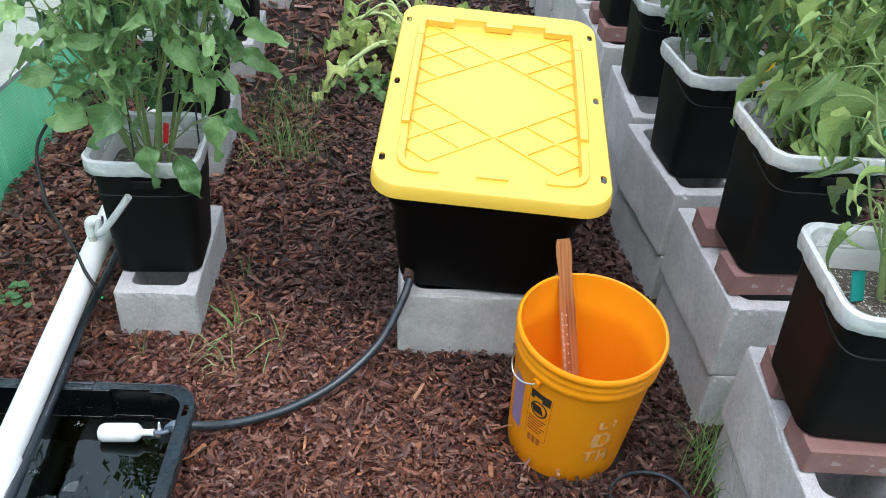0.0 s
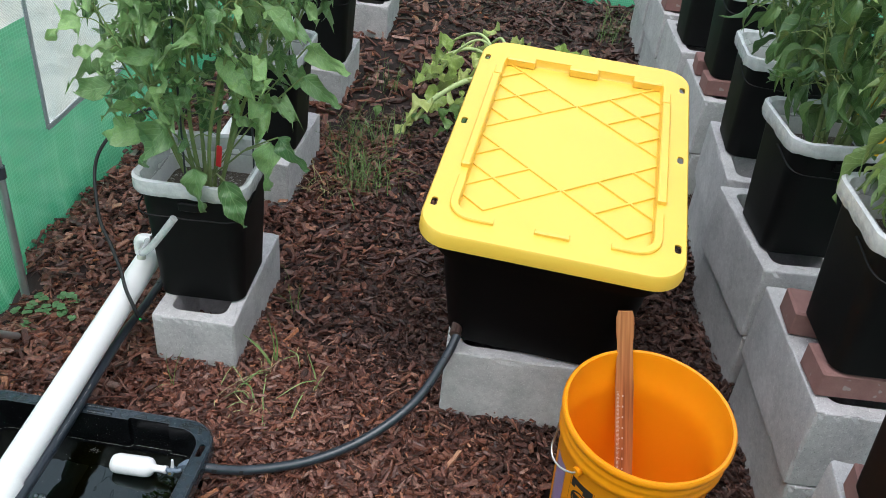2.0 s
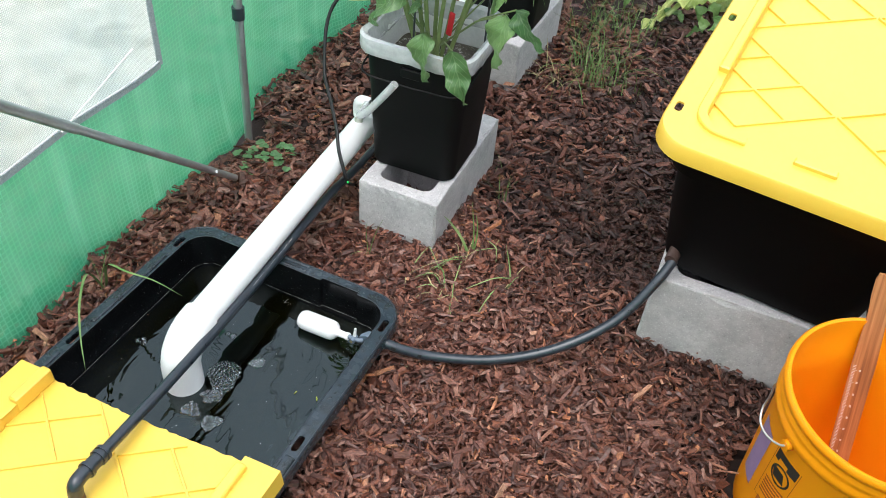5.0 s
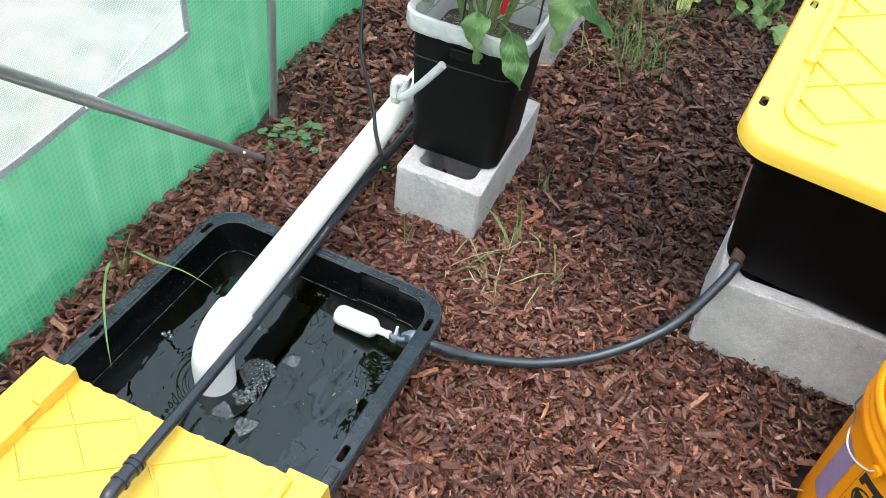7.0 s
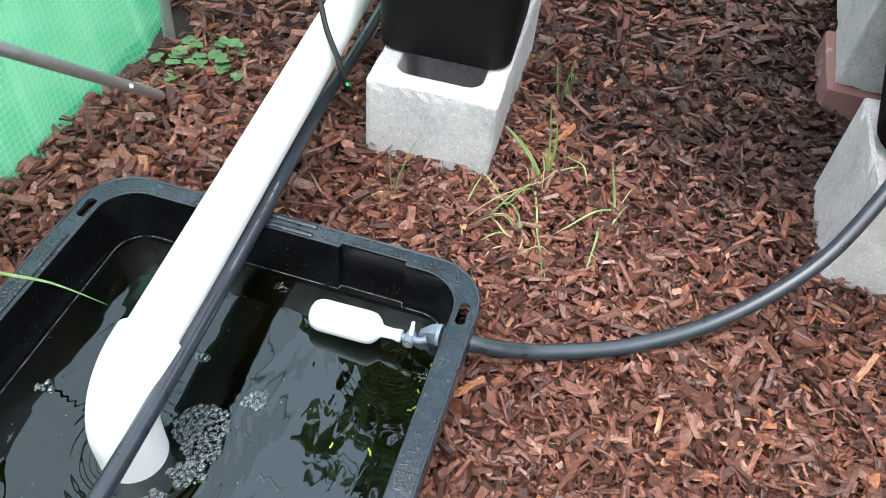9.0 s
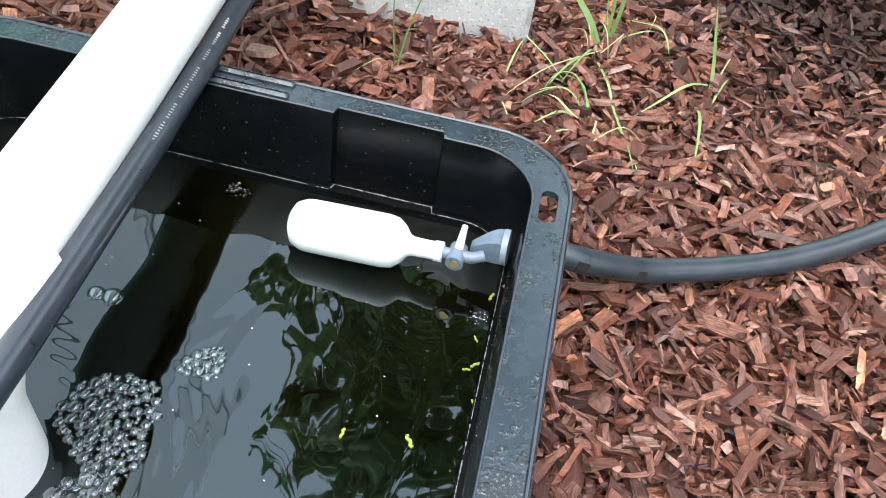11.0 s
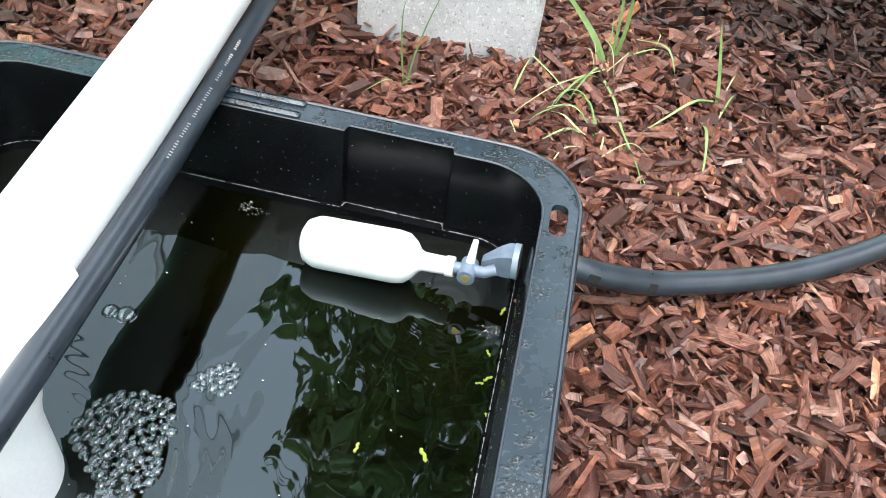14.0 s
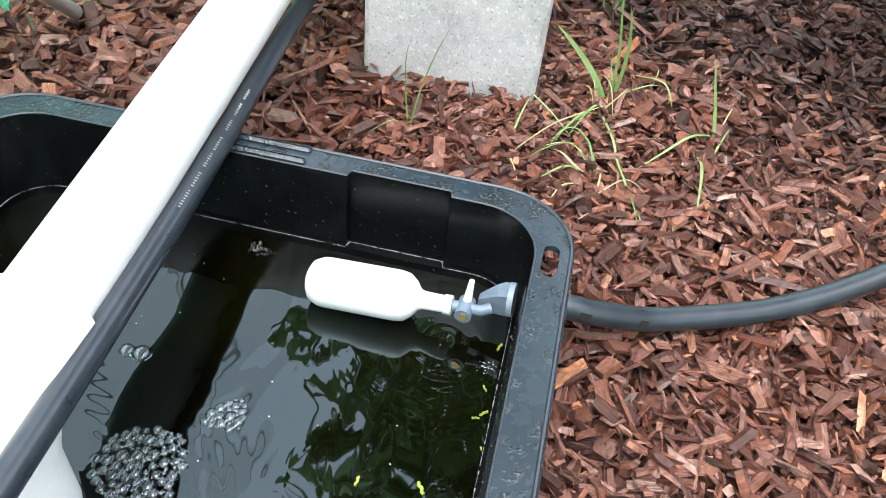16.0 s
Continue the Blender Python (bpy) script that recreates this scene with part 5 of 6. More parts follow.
hose = thing("feed_hose", pose(0, 0, 0), "black feed hose curving over the mulch from tote to tub", "hose")
hp = spline([(-0.078, 1.655, 0.234), (-0.088, 1.622, 0.198), (-0.120, 1.560, 0.130), (-0.165, 1.505, 0.085), (-0.23, 1.44, 0.052), (-0.311, 1.374, 0.037), (-0.40, 1.315, 0.042), (-0.45, 1.281, 0.060), (-0.476, 1.268, 0.070), (-0.497, 1.260, 0.072)], 8)
part("hose_line", tube(hp, 0.0098, sides=18), HOSE, hose)
for k, ln in ((-13, 0.010), (-22, 0.008)):
    f = (hp[k + 1] - hp[k]).normalized()
    up = Vector((-0.3, -0.85, 0.45))
    up = (up - f * up.dot(f)).normalized()
    turn = Matrix((f, up.cross(f), up)).transposed().to_4x4()
    part("print_mark", slab(ln / 2, 0.0035, 0, 0.0006, 0.001, edge=0.0002), CABLE, hose, "dark printed mark", m=Matrix.Translation(hp[k] + up * 0.0094) @ turn)
part("end_fitting", tube([hp[-9], hp[-5], hp[-2]], 0.0112, sides=18), HOSE, hose)
part("end_collar", tube([Vector((-0.480, 1.267, 0.070)), Vector((-0.487, 1.264, 0.072))], 0.0118, sides=18), WHITE, hose, "white end collar")

# ---- orange bucket with stir stick ----
lean = pose(0.319, 1.458, -0.012, 5.0, 0.5, 0)
pail = thing("orange_bucket", lean, "empty orange plastic bucket with printed labels on the mulch", "bucket")
R = lambda z: 0.128 + 0.020 * z / 0.36
prof = [(0.118, 0.0), (R(0.004), 0.004), (R(0.302), 0.302), (0.1490, 0.305), (0.1512, 0.308), (0.1518, 0.321), (0.1498, 0.324), (0.1500, 0.334), (0.1520, 0.336), (0.1520, 0.341), (0.1502, 0.344),
        (0.1505, 0.352), (0.1540, 0.355), (0.1550, 0.359), (0.1545, 0.366), (0.1515, 0.3695), (0.1465, 0.368), (0.1450, 0.36), (0.1438, 0.302), (0.1398, 0.296), (R(0.25) - 0.004, 0.25), (R(0.02) - 0.004, 0.016), (0.119, 0.010)]
part("body", lathe(prof, 96, (True, True)), ORANGE, pail, "orange plastic body with ringed rim")


def wrap(a0, a1, z0, z1, lift=0.0006, slant=0.0, n=8):
    """A patch of print that follows the bucket's round side."""
    bmw = bmesh.new()
    rows = []
    for z in (z0, z1):
        row = []
        for i in range(n + 1):
            a = radians(a0 + (a1 - a0) * i / n + slant * (z - z0) / max(1e-6, z1 - z0))
            r = R(z) + lift
            row.append(bmw.verts.new((r * math.cos(a), r * math.sin(a), z)))
        rows.append(row)
    for i in range(n):
        bmw.faces.new((rows[0][i], rows[0][i + 1], rows[1][i + 1], rows[1][i]))
    return bmw


label_a = 233
lab = part("warning_print", wrap(label_a - 10, label_a + 10, 0.250, 0.266), INK, pail, "black and brown printed warning label")
part("print_bar", wrap(label_a + 2, label_a + 10, 0.240, 0.252), INK, lab)
part("print_bar", wrap(label_a - 10, label_a - 6, 0.240, 0.262), INK, lab)
ringp = bmesh.new()
for r0 in range(20):
    a = 2 * math.pi * r0 / 20
    a2 = 2 * math.pi * (r0 + 1) / 20
    q = []
    for rr, an in ((1.0, a), (1.0, a2), (0.82, a2), (0.82, a)):
        th, z = radians(label_a + 8.5 * rr * math.cos(an)), 0.215 + 0.024 * rr * math.sin(an)
        q.append(ringp.verts.new(((R(z) + 0.0007) * math.cos(th), (R(z) + 0.0007) * math.sin(th), z)))
    ringp.faces.new(q)
part("print_ring", ringp, INK, lab)
for a0, a1, z0, z1 in ((-11.4, -11.0, 0.118, 0.268), (11.0, 11.4, 0.118, 0.268), (-11.4, 11.4, 0.117, 0.1183)):
    part("print_line", wrap(label_a + a0, label_a + a1, z0, z1), BROWN_INK, lab)
part("print_bar", wrap(label_a - 5, label_a + 5, 0.203, 0.226, slant=-3), INK, lab)
for k in range(6):
    part("print_bar", wrap(label_a - 9, label_a + 9 - (k % 3) * 2, 0.180 - 0.0085 * k, 0.1845 - 0.0085 * k), BROWN_INK, lab)
for k in range(3):
    part("print_bar", wrap(label_a - 7 + 5 * k, label_a - 3.5 + 5 * k, 0.100, 0.122), BROWN_INK, lab)
part("sticker", wrap(196, 214, 0.10, 0.255), PURPLE, pail, "purple printed sticker")
for z0, z1, a0, a1 in ((0.205, 0.232, 286, 290), (0.205, 0.210, 290, 295), (0.205, 0.232, 298, 301), (0.140, 0.190, 284, 290), (0.140, 0.150, 290, 297), (0.180, 0.190, 290, 297), (0.150, 0.18, 297, 301),
                       (0.085, 0.125, 284, 287), (0.118, 0.126, 280, 292), (0.085, 0.125, 294, 297), (0.101, 0.108, 297, 301), (0.085, 0.125, 301, 304)):
    part("print_bar", wrap(a0, a1, z0, z1), PALE_INK, pail, "white slogan strokes")
for s in (1, -1):
    an = radians(228 if s > 0 else 48)
    part("bail_ear", tube([(0.146 * math.cos(an), 0.146 * math.sin(an), 0.298), (0.156 * math.cos(an), 0.156 * math.sin(an), 0.298)], 0.009, sides=12), ORANGE, pail)
bail = [(0.150, 228, 0.298), (0.162, 227, 0.298), (0.174, 221, 0.298), (0.178, 214, 0.302), (0.172, 207, 0.308), (0.158, 198, 0.300), (0.150, 188, 0.284), (0.147, 172, 0.262), (0.146, 138, 0.244), (0.146, 100, 0.246), (0.148, 66, 0.272), (0.150, 48, 0.298)]
bail = [(r * math.cos(radians(a)), r * math.sin(radians(a)), z) for r, a, z in bail]
part("bail", tube(spline(bail, 4), 0.0019, sides=8), STEEL, pail, "bent zinc wire bail")

stick = thing("stir_stick", look((0.342, 1.50, 0.006), (0.243, 1.575, 0.47)) @ pose(0, 0, 0, 180, 0, 0) @ pose(0, 0, 0, 0, 0, -48), "flat wooden stir stick with a printed scale in the bucket", "stir stick")
sb = bmesh.new()
rows = []
for z, w in ((0.0, 0.0165), (0.02, 0.0175), (0.30, 0.0175), (0.34, 0.016), (0.39, 0.0145), (0.42, 0.0165), (0.45, 0.0165), (0.462, 0.013)):
    rows.append([sb.verts.new((x, y, z)) for x, y in ((w, 0.0028), (-w, 0.0028), (-w, -0.0028), (w, -0.0028))])
for u, v in zip(rows, rows[1:]):
    for k in range(4):
        sb.faces.new((u[k], u[(k + 1) % 4], v[(k + 1) % 4], v[k]))
sb.faces.new(rows[0])
sb.faces.new(rows[-1])
blade = part("blade", sb, WOOD, stick, smooth=False)
for k in range(84):
    zz = 0.03 + 0.0031 * k
    wl = 0.0045 if k % 8 else 0.007
    part("scale_mark", slab(wl / 2, 0.0003, zz, zz + 0.0008, 0.0002, centre=(-0.0145 + wl / 2, -0.0030), edge=0.0001), WHITE_INK, blade)
    if k % 8 == 0:
        part("scale_mark", slab(0.0014, 0.0003, zz - 0.001, zz + 0.003, 0.0002, centre=(-0.003, -0.0030), edge=0.0001), WHITE_INK, blade)

# ---- poles ----
post = thing("net_post", pose(-1.205, 1.657, -0.02), "grey steel tube post standing in the mulch by the net", "post")
part("tube", tube([(0, 0, 0), (0.034, -0.005, 0.9), (0.066, -0.01, 1.75)], 0.0100, sides=18), POLE, post)
part("clamp", tube([(0.0145, -0.003, 0.383), (0.0155, -0.003, 0.412)], 0.0148, sides=18), HOSE, post, "black plastic clamp")
rod = thing("brace_pole", pose(0, 0, 0), "grey steel tube leaning down to the mulch by the net", "pole")
r0, r1 = Vector((-1.094, 1.495, 0.040)), Vector((-0.991, 1.049, 0.473))
rd = (r1 - r0).normalized()
part("tube", tube([r0, r1], 0.0082, sides=18), POLE, rod)
part("upper_tube", tube([r1 - rd * 0.03, r1 + rd * 0.9], 0.0098, sides=18), POLE, rod)
part("hole_plug", tube([r0 + rd * 0.11 + Vector((0.0075, 0, 0.002)), r0 + rd * 0.11 + Vector((0.0100, 0, 0.003))], 0.0035, sides=10), FLOAT_WHITE, rod)


# ---- small growth and clutter ----
def tuft(x, y, seed, count, height, spread, label, material=GRASS, lean=0.5):
    """A tuft of grass: flat tapering blades that arch outward."""
    rnd = random.Random(seed)
    verts, faces = [], []
    for _ in range(count):
        a, h = rnd.uniform(0, 2 * math.pi), height * rnd.uniform(0.4, 1.1)
        bx, by = x + rnd.gauss(0, spread), y + rnd.gauss(0, spread)
        w = rnd.uniform(0.0008, 0.0019)
        out = lean * rnd.uniform(0.2, 1.3)
        side = (-math.sin(a) * w, math.cos(a) * w)
        i0 = len(verts)
        px = pz = 0.0
        for i in range(7):
            s = i / 6
            ang = out * 1.5 * s + out * 0.3
            if i:
                px += math.sin(ang) * h / 6
                pz += math.cos(ang) * h / 6
            f = (1 - s) ** 0.6 + 0.03
            for sg in (-1, 0, 1):
                verts.append((bx + math.cos(a) * px + side[0] * sg * f, by + math.sin(a) * px + side[1] * sg * f, max(0.004, pz) - (0.0006 if sg == 0 else 0)))
        for i in range(6):
            for j in range(2):
                k = i0 + i * 3 + j
                faces.append((k, k + 1, k + 4, k + 3))
    return tagged(new("grass_tuft", mesh_from("grass_tuft", verts, faces, material, True)), label, "grass", "grass tufts", "stuff")


tuft(-0.72, 2.85, 7, 110, 0.17, 0.07, "wispy grass tuft behind a block", lean=0.7)
tuft(-0.62, 2.58, 8, 120, 0.17, 0.06, "wispy grass tuft beside a block", lean=0.9)
tuft(-0.655, 1.93, 9, 16, 0.10, 0.03, "short grass tuft against a block", lean=0.7)
tuft(0.650, 1.36, 10, 64, 0.24, 0.035, "grass tuft at the foot of stacked blocks", lean=0.55)
tuft(0.61, 1.42, 11, 24, 0.22, 0.03, "sparse grass tuft at the foot of stacked blocks", lean=0.8)
tuft(-1.075, 1.085, 12, 4, 0.13, 0.008, "short grass shoots by the net", lean=0.5)


def blade(points, width, label, material=GRASS):
    """One long flat grass blade along a line."""
    line = [q + Vector((0, 0, 0.008)) for q in spline(points, 6)]
    verts, faces = [], []
    rise = (line[-1] - line[0]).normalized().z
    face = Vector((0, 0, 1)) if rise < 0.6 else Vector((0.25, -1, 0.2))
    for i, q in enumerate(line):
        d = (line[min(i + 1, len(line) - 1)] - line[max(i - 1, 0)]).normalized()
        sd = d.cross(face).normalized() * 0.85 * width * (1 - (i / (len(line) - 1)) ** 2) ** 0.8
        verts += [q + sd, q + Vector((0, 0, -width * 0.4)), q - sd]
    for i in range(len(line) - 1):
        for j in range(2):
            k = 3 * i + j
            faces.append((k, k + 1, k + 4, k + 3))
    return tagged(new("grass_blade", mesh_from("grass_blade", [tuple(v) for v in verts], faces, material, True)), label, "grass", "grass blades by the tub")


blade([(-1.077, 1.088, 0.0), (-1.03, 1.075, 0.10), (-0.95, 1.065, 0.135), (-0.895, 1.08, 0.133), (-0.836, 1.092, 0.118)], 0.0034, "long green grass blade arching over the tub")
blade([(-1.072, 1.080, 0.0), (-1.03, 1.03, 0.11), (-0.96, 0.96, 0.13), (-0.90, 0.91, 0.115), (-0.86, 0.880, 0.085)], 0.0034, "long green grass blade drooping into the tub")
SPRIG = "flat green grass blade in the bark mulch beside a block"
LYING = "thin pale green grass blade lying on the bark mulch"
STRAW = "dry straw coloured grass stalk in the bark mulch"
# upright blades of the tuft beside the block
blade([(-0.513, 1.640, 0.0), (-0.530, 1.640, 0.030), (-0.549, 1.640, 0.052), (-0.568, 1.637, 0.072), (-0.583, 1.633, 0.086)], 0.0042, SPRIG, PALE_GRASS)
blade([(-0.513, 1.636, 0.0), (-0.527, 1.640, 0.022), (-0.545, 1.646, 0.044), (-0.560, 1.650, 0.058)], 0.0024, SPRIG)
blade([(-0.510, 1.650, 0.0), (-0.513, 1.652, 0.06), (-0.520, 1.652, 0.105), (-0.526, 1.651, 0.150)], 0.0019, SPRIG)
blade([(-0.508, 1.650, 0.0), (-0.504, 1.652, 0.05), (-0.507, 1.652, 0.090), (-0.513, 1.650, 0.118)], 0.0026, SPRIG)
blade([(-0.512, 1.645, 0.0), (-0.517, 1.660, 0.03), (-0.522, 1.672, 0.050)], 0.0013, SPRIG)
blade([(-0.509, 1.622, 0.0), (-0.527, 1.575, 0.026), (-0.540, 1.548, 0.020), (-0.546, 1.530, 0.012)], 0.0020, SPRIG)
blade([(-0.508, 1.620, 0.0), (-0.518, 1.590, 0.030), (-0.528, 1.560, 0.026), (-0.536, 1.540, 0.012)], 0.0016, SPRIG)
# blades lying round it
blade([(-0.506, 1.641, 0.014), (-0.474, 1.664, 0.024), (-0.456, 1.681, 0.018)], 0.0016, LYING, PALE_GRASS)
blade([(-0.510, 1.617, 0.012), (-0.496, 1.635, 0.026), (-0.494, 1.653, 0.022)], 0.0010, LYING, DRY_GRASS)
blade([(-0.492, 1.693, 0.016), (-0.462, 1.670, 0.030), (-0.450, 1.652, 0.030), (-0.441, 1.638, 0.018)], 0.0020, LYING, PALE_GRASS)
blade([(-0.476, 1.712, 0.016), (-0.468, 1.690, 0.030), (-0.470, 1.672, 0.018)], 0.0011, LYING, DRY_GRASS)
blade([(-0.589, 1.530, 0.014), (-0.588, 1.556, 0.024), (-0.586, 1.583, 0.028)], 0.0013, LYING, PALE_GRASS)
blade([(-0.586, 1.583, 0.028), (-0.558, 1.563, 0.024), (-0.530, 1.543, 0.014)], 0.0013, LYING, PALE_GRASS)
blade([(-0.510, 1.620, 0.014), (-0.548, 1.556, 0.022), (-0.570, 1.510, 0.020), (-0.580, 1.482, 0.018)], 0.0010, LYING, DRY_GRASS)
blade([(-0.580, 1.482, 0.018), (-0.568, 1.462, 0.018), (-0.560, 1.448, 0.012)], 0.0010, LYING, DRY_GRASS)
blade([(-0.509, 1.600, 0.012), (-0.490, 1.550, 0.022), (-0.476, 1.513, 0.020), (-0.448, 1.461, 0.016), (-0.428, 1.424, 0.012)], 0.0017, LYING, PALE_GRASS)
blade([(-0.468, 1.500, 0.014), (-0.452, 1.462, 0.020), (-0.440, 1.437, 0.012)], 0.0012, LYING)
# the low clump towards the tub
blade([(-0.497, 1.500, 0.006), (-0.514, 1.489, 0.022), (-0.532, 1.499, 0.026), (-0.548, 1.516, 0.014)], 0.0021, SPRIG, DRY_GRASS)
blade([(-0.498, 1.497, 0.006), (-0.522, 1.489, 0.020), (-0.545, 1.465, 0.014)], 0.0024, SPRIG, PALE_GRASS)
blade([(-0.501, 1.487, 0.006), (-0.519, 1.455, 0.022), (-0.527, 1.432, 0.014)], 0.0015, LYING, DRY_GRASS)
blade([(-0.494, 1.513, 0.006), (-0.520, 1.535, 0.030), (-0.540, 1.530, 0.030), (-0.550, 1.503, 0.014)], 0.0014, SPRIG)
blade([(-0.497, 1.510, 0.006), (-0.512, 1.530, 0.026), (-0.530, 1.548, 0.020), (-0.543, 1.560, 0.012)], 0.0013, SPRIG)
blade([(-0.497, 1.505, 0.006), (-0.525, 1.512, 0.030), (-0.552, 1.500, 0.022), (-0.566, 1.482, 0.012)], 0.0013, SPRIG)
blade([(-0.495, 1.512, 0.006), (-0.525, 1.525, 0.020), (-0.549, 1.513, 0.020), (-0.560, 1.495, 0.012)], 0.0010, STRAW, DRY_GRASS)
blade([(-0.490, 1.463, 0.012), (-0.464, 1.485, 0.026), (-0.438, 1.483, 0.014)], 0.0010, STRAW, DRY_GRASS)
blade([(-0.488, 1.469, 0.010), (-0.489, 1.487, 0.022), (-0.495, 1.496, 0.012)], 0.0012, STRAW, DRY_GRASS)
blade([(-0.554, 1.641, 0.014), (-0.533, 1.621, 0.030), (-0.521, 1.604, 0.016)], 0.0010, STRAW, DRY_GRASS)
blade([(-0.556, 1.660, 0.014), (-0.537, 1.650, 0.030), (-0.521, 1.615, 0.018)], 0.0011, STRAW, DRY_GRASS)
blade([(-0.527, 1.681, 0.014), (-0.511, 1.638, 0.026), (-0.497, 1.592, 0.014)], 0.0010, STRAW, DRY_GRASS)
# the single shoot and what lies by it
blade([(-0.389, 1.618, 0.0), (-0.398, 1.622, 0.035), (-0.408, 1.623, 0.068), (-0.417, 1.623, 0.098)], 0.0023, "upright green grass shoot in the bark mulch", PALE_GRASS)
blade([(-0.387, 1.600, 0.0), (-0.381, 1.618, 0.018), (-0.376, 1.636, 0.016)], 0.0013, SPRIG)
blade([(-0.388, 1.612, 0.0), (-0.386, 1.600, 0.014), (-0.387, 1.588, 0.010)], 0.0022, SPRIG, DRY_GRASS)
blade([(-0.388, 1.628, 0.008), (-0.382, 1.655, 0.022), (-0.377, 1.676, 0.018)], 0.0009, STRAW, DRY_GRASS)
blade([(-0.394, 1.622, 0.010), (-0.416, 1.588, 0.024), (-0.440, 1.546, 0.022), (-0.460, 1.521, 0.012)], 0.0022, LYING, PALE_GRASS)
blade([(-0.403, 1.574, 0.012), (-0.398, 1.540, 0.024), (-0.395, 1.500, 0.024), (-0.392, 1.457, 0.012)], 0.0020, LYING, PALE_GRASS)
blade([(-0.409, 1.467, 0.012), (-0.411, 1.452, 0.018), (-0.409, 1.437, 0.012)], 0.0014, LYING, PALE_GRASS)
blade([(-0.432, 1.246, 0.016), (-0.433, 1.262, 0.022), (-0.430, 1.280, 0.020)], 0.0013, LYING, PALE_GRASS)
# the sprig in front of the block
blade([(-0.693, 1.497, 0.0), (-0.698, 1.496, 0.05), (-0.699, 1.495, 0.085), (-0.696, 1.495, 0.106)], 0.0010, SPRIG)
blade([(-0.692, 1.497, 0.0), (-0.685, 1.499, 0.045), (-0.673, 1.503, 0.090), (-0.659, 1.508, 0.128)], 0.0011, SPRIG)
blade([(-0.694, 1.495, 0.0), (-0.703, 1.480, 0.022), (-0.723, 1.462, 0.012)], 0.0011, SPRIG, PALE_GRASS)
blade([(-0.694, 1.496, 0.0), (-0.690, 1.484, 0.024), (-0.680, 1.478, 0.030)], 0.0009, SPRIG, PALE_GRASS)
tuft(-0.553, 1.86, 16, 9, 0.10, 0.010, "short grass tuft against a block", lean=0.5)
tuft(-0.705, 2.45, 17, 24, 0.10, 0.05, "dry sparse grass beside a block", DRY_GRASS, 1.1)
tuft(0.02, 4.45, 13, 30, 0.28, 0.04, "tall grass tuft by the far blocks", lean=0.5)
tuft(-0.80, 3.35, 14, 26, 0.15, 0.05, "wispy grass tuft beside a block", lean=0.7)


def clover(x, y, seed, count):
    rnd = random.Random(seed)
    t = thing("clover", pose(x, y, 0), "small patch of green clover by the post", "clover")
    mesh = leaf_mesh("leaf", 90, CLOVER, 0.66, 0.06, 0.1, 0.1, n=6, m=3, point=1.5)
    stalks = bmesh.new()
    for _ in range(count):
        px, py, h = rnd.gauss(0, 0.042), rnd.gauss(0, 0.034), rnd.uniform(0.014, 0.034)
        tube([(px * 0.6, py * 0.6, 0), (px, py, h)], 0.0007, stalks, sides=4, caps=False)
        a0 = rnd.uniform(0, 6)
        for k in range(3):
            a = a0 + 2.09 * k
            ob = new("leaf", mesh)
            ob.parent = t
            s = rnd.uniform(0.011, 0.017)
            ob.matrix_basis = pose(px, py, h, 0, 0, math.degrees(a)) @ pose(0, 0, 0, rnd.uniform(-15, 20)) @ Matrix.Diagonal((s, s, s, 1))
    tagged(part("stalk", stalks, GREEN_STEM, t), kind="stuff")


clover(-1.123, 1.622, 5, 22)


def squash(x, y, seed):
    """A wilting squash: thick pale runners along the ground and ragged lobed leaves."""
    rnd = random.Random(seed)
    t = thing("squash_plant", pose(x, y, 0), "wilting squash plant with thick pale stems on the mulch", "squash plant")
    for a, ln, h, r in ((235, 0.50, 0.16, 0.012), (170, 0.36, 0.20, 0.008), (150, 0.40, 0.24, 0.007), (120, 0.34, 0.22, 0.007), (60, 0.3, 0.2, 0.006), (15, 0.3, 0.17, 0.006), (-30, 0.28, 0.12, 0.006), (190, 0.30, 0.26, 0.006)):
        c, s = math.cos(radians(a)), math.sin(radians(a))
        line = spline([(0, 0, 0.03), (c * ln * 0.4, s * ln * 0.4, h), (c * ln * 0.8, s * ln * 0.8, h * 0.8), (c * ln, s * ln, h * 0.35)], 6)
        part("stem", tube(line, r, sides=10, end=r * 0.7), PALE_STEM, t, "thick pale green stem")
        for k in range(2):
            q = line[-1 - 5 * k]
            place_leaf(LOBED, q, (c + rnd.gauss(0, 0.5), s + rnd.gauss(0, 0.5), -0.4), rnd.uniform(0.09, 0.15), rnd, t)
    for k in range(64):
        a = rnd.uniform(0, 2 * math.pi)
        r = rnd.uniform(0.04, 0.38)
        place_leaf(LOBED, (math.cos(a) * r, math.sin(a) * r * 0.9, rnd.uniform(0.06, 0.22)), (rnd.gauss(0, 1), rnd.gauss(0, 1), -0.3), rnd.uniform(0.06, 0.14), rnd, t)
    for k in range(18):
        place_leaf(FRESH_LOBED, (-0.11 + rnd.gauss(0, 0.10), -0.36 + rnd.gauss(0, 0.06), rnd.uniform(0.03, 0.08)), (rnd.gauss(0, 1), -0.6 + rnd.gauss(0, 0.5), -0.3), rnd.uniform(0.045, 0.08), rnd, t)


squash(-0.29, 3.42, 3)


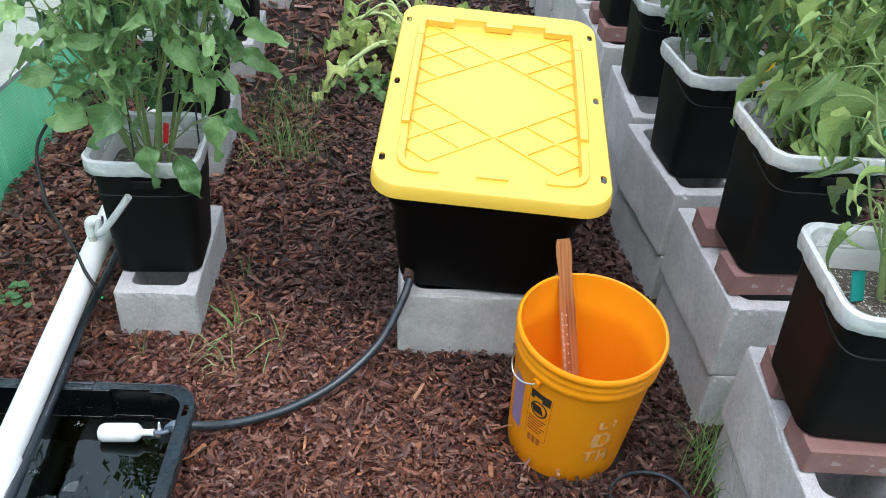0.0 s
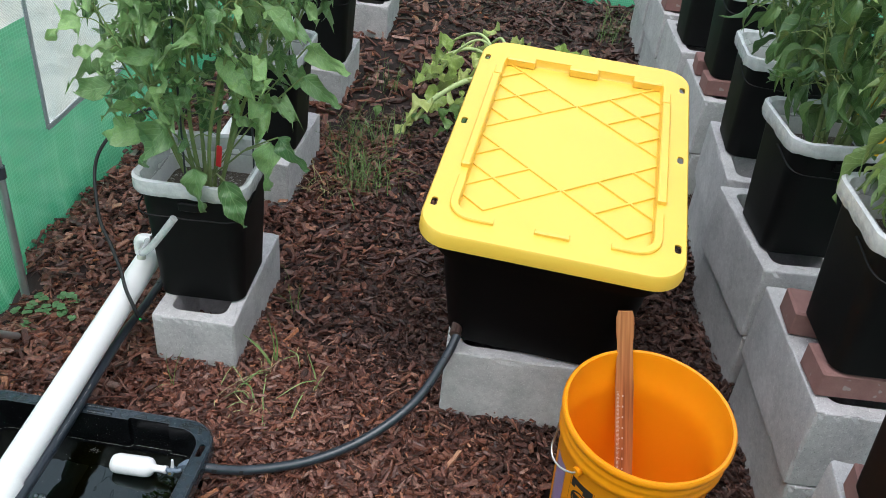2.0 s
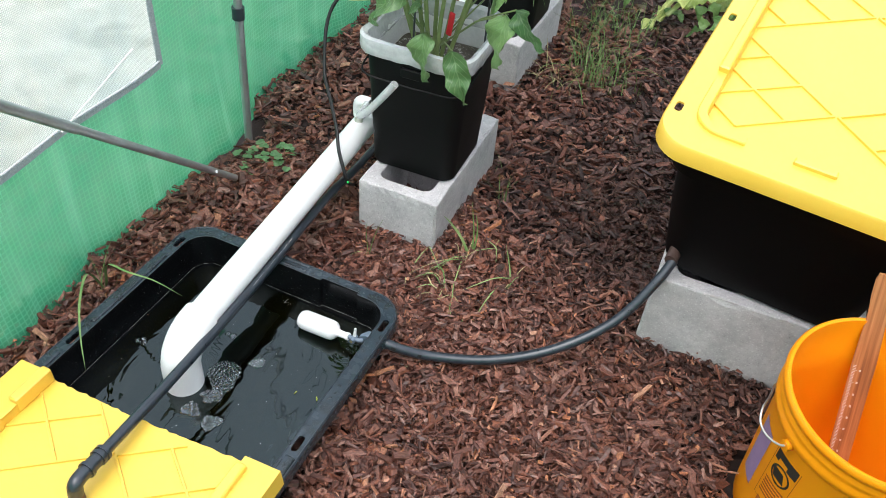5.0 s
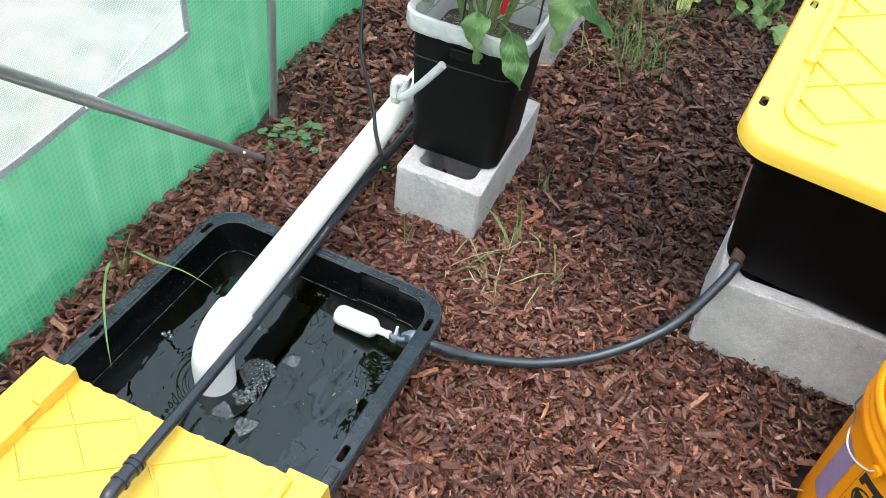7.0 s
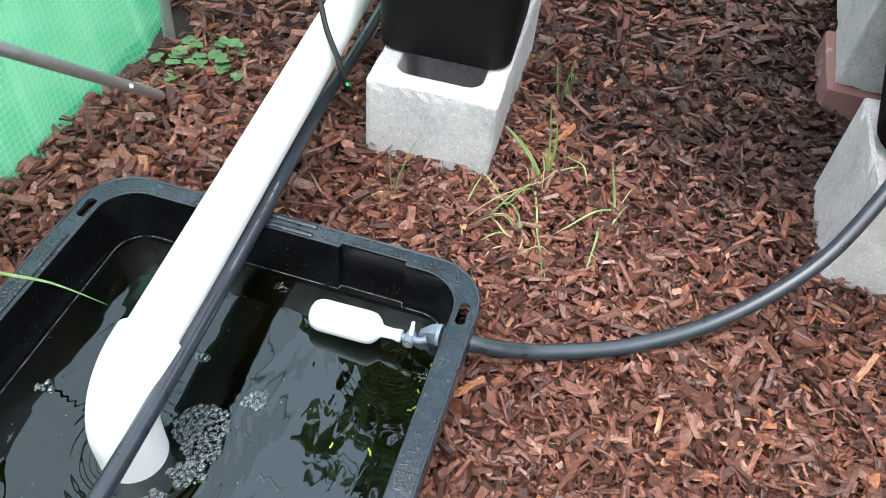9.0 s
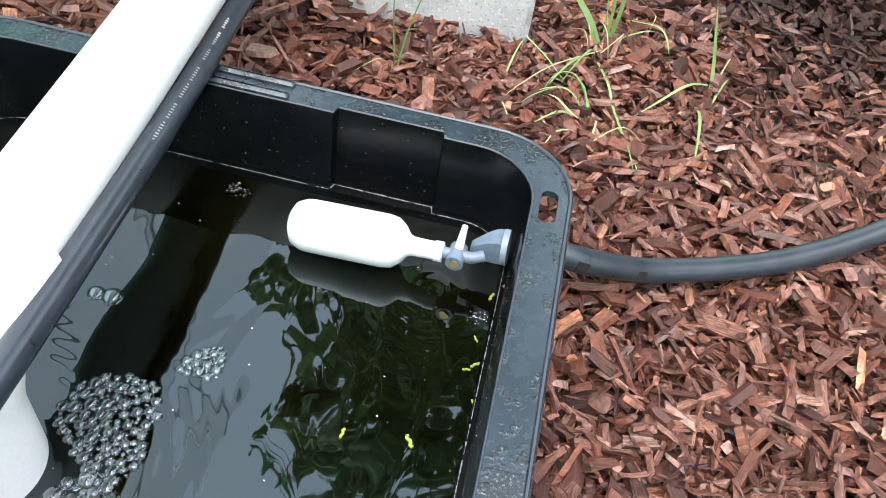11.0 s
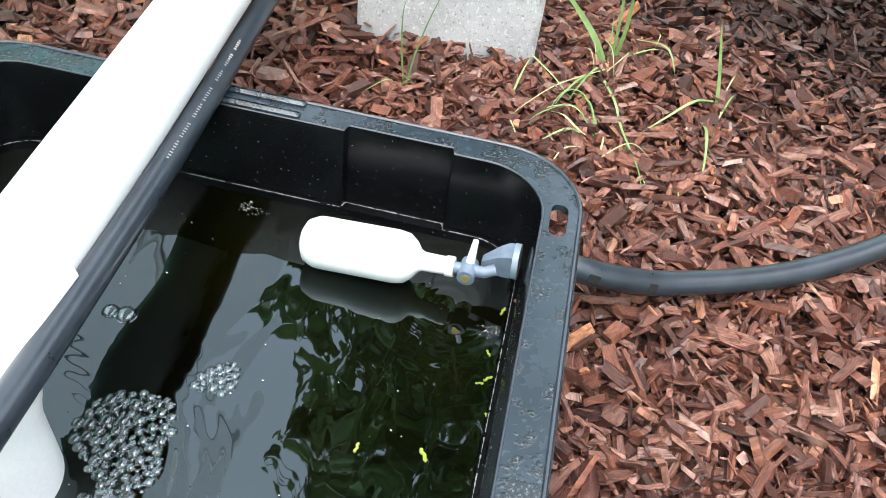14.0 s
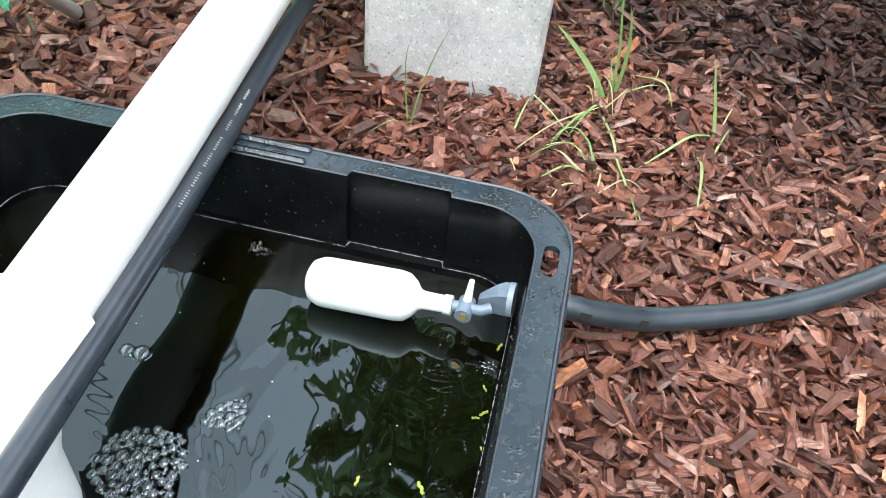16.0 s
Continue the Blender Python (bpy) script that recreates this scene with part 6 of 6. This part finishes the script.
def foam(x, y, seed, turn, spread, label, size=0.0042):
    """A raft of bubbles of mixed sizes packed side by side on the water."""
    rnd = random.Random(seed)
    b = bmesh.new()
    placed = []
    for grade, tries in ((1.4, 25), (1.15, 260), (0.95, 700), (0.75, 900), (0.5, 1400)):
        for _ in range(tries):
            u, v, r = rnd.uniform(-spread, spread) * 1.15, rnd.uniform(-spread, spread), size * grade * rnd.uniform(0.92, 1.08)
            if (u / spread) ** 2 + (v / (spread * 0.74)) ** 2 > 1 + 0.25 * math.sin(3 * math.atan2(v, u) + seed):
                continue
            if all((u - p) ** 2 + (v - q) ** 2 > (0.86 * (r + w)) ** 2 for p, q, w in placed):
                placed.append((u, v, r))
    c, k = math.cos(turn), math.sin(turn)
    for u, v, r in placed:
        px, py = x + u * c - v * k, y + u * k + v * c
        prof = [(r * 1.10, 0.0172), (r * 1.0, 0.0176)] + [(r * math.cos(radians(a)), 0.0172 + 0.62 * r * math.sin(radians(a))) for a in (14, 30, 46, 62, 76, 87)]
        rings = [[b.verts.new((px + rr * math.cos(2 * math.pi * i / 12), py + rr * math.sin(2 * math.pi * i / 12), z)) for i in range(12)] for rr, z in prof]
        for p, q in zip(rings, rings[1:]):
            for i in range(12):
                b.faces.new((p[i], p[(i + 1) % 12], q[(i + 1) % 12], q[i]))
        b.faces.new(rings[-1])
    return tagged(part("foam", b, BUBBLE), label, "foam", "foam rafts", "stuff")


for i, (x, y, a, r, z) in enumerate(((-0.706, 1.054, 2.2, 0.039, 0.0031), (-0.676, 1.115, 0.9, 0.0150, 0.0030), (-0.690, 1.005, 0.3, 0.018, 0.0042), (-0.650, 0.962, 0.8, 0.019, 0.0042),
                                     (-0.700, 0.962, 0.2, 0.017, 0.0042), (-0.898, 1.024, 0.4, 0.009, 0.0040), (-0.767, 1.137, 0.4, 0.008, 0.0052))):
    foam(x, y, 30 + i, a, r, "clear bubbles floating on the dark water", z)

duck = bmesh.new()
rnd = random.Random(4)
for bx, by, size in ((-0.517, 1.2536, 0.9), (-0.5075, 1.2464, 0.6), (-0.5152, 1.2109, 0.7), (-0.509, 1.190, 0.9), (-0.513, 1.184, 0.7), (-0.5005, 1.160, 0.6), (-0.5284, 1.1163, 1.2), (-0.570, 1.104, 0.9)):
    q = Vector((bx, by, 0.0178))
    a = rnd.uniform(0, 6)
    line = [Vector((math.cos(a + 0.5 * math.sin(k)) * (k - 3), math.sin(a + 0.5 * math.sin(k)) * (k - 3), 0)) * 0.0013 * size for k in range(7)]
    tube([q + p for p in line], 0.0011 * size, duck, sides=6)
CORNERS = ((-0.738, 1.272), (-0.520, 1.230))
specks = bmesh.new()
for _ in range(70):
    q = TUB_POSE @ Vector((rnd.uniform(-0.2, 0.2), rnd.uniform(-0.05, 0.33), -0.0794))
    a, r = rnd.uniform(0, 6), rnd.uniform(0.0003, 0.0008)
    specks.faces.new([specks.verts.new(q + Vector((math.cos(a + t) * r, math.sin(a + t) * r * 0.7, 0))) for t in (0, 1.1, 2.3, 3.4, 4.9)])
for cx, cy in CORNERS:
    for _ in range(40):
        q = Vector((cx + rnd.gauss(0, 0.006), cy + rnd.gauss(0, 0.003), 0.0178))
        a, r = rnd.uniform(0, 6), rnd.uniform(0.0002, 0.0006)
        specks.faces.new([specks.verts.new(q + Vector((math.cos(a + t) * r, math.sin(a + t) * r * 0.6, 0))) for t in (0, 1.1, 2.3, 3.4, 4.9)])
tagged(part("floating_specks", specks, FLOAT_WHITE), "tiny white specks drifting on the dark water", "specks", kind="stuff")
tagged(part("floating_leaf_bits", duck, simple("yellow_green_bits", (0.22, 0.29, 0.03), (0.36, 0.40, 0.06), 0.5)), "tiny yellow green leaf bits floating on the water", "leaf bits", kind="stuff")

ring_line = [(0.50 + 0.085 * math.cos(a), 1.285 + 0.075 * math.sin(a), 0.014 + 0.004 * math.sin(2 * a)) for a in np.linspace(-0.6, 4.4, 30)]
loop = thing("hose_loop", pose(0, 0, 0), "thin black tubing loop lying on the mulch", "tubing")
part("tubing", tube(ring_line, 0.004, sides=8), HOSE, loop)

marker = thing("plant_clip", pose(-0.672, 1.735, 0.47), "small red plastic clip on a plant stake", "plant clip")
part("clip", slab(0.006, 0.003, 0, 0.06, 0.002), RED_TAG, marker, m=pose(0, 0, 0, 10, 12, 0))
for x, y, z, h in ((-0.735, 1.70, 0.42, 0.62), (-0.62, 1.80, 0.42, 0.6), (-0.94, 2.45, 0.42, 0.6), (-0.86, 2.53, 0.42, 0.6)):
    st = thing("plant_stake", pose(x, y, z), "thin black plant stake standing in a bucket", "plant stake", "plant stakes")
    part("rod", tube([(0, 0, 0), (0.004, 0.004, h)], 0.0022, sides=6), HOSE, st)
tag = thing("plant_tag", pose(0.690, 1.240, 0.628, -25, 0, 20), "teal plastic plant tag in the potting mix", "plant tag")
part("card", slab(0.012, 0.0008, 0, 0.05, 0.002, edge=0.0003), TEAL_TAG, tag)
for x, y, z in ((0.66, 2.13, 0.70), (0.655, 1.93, 0.70)):
    tg = thing("plant_tag", pose(x, y, z, -10, 20, 10), "orange yellow plastic tag by a pepper stem", "plant tag")
    part("card", slab(0.008, 0.0008, 0, 0.06, 0.002, edge=0.0003), YELLOW_TAG, tg)
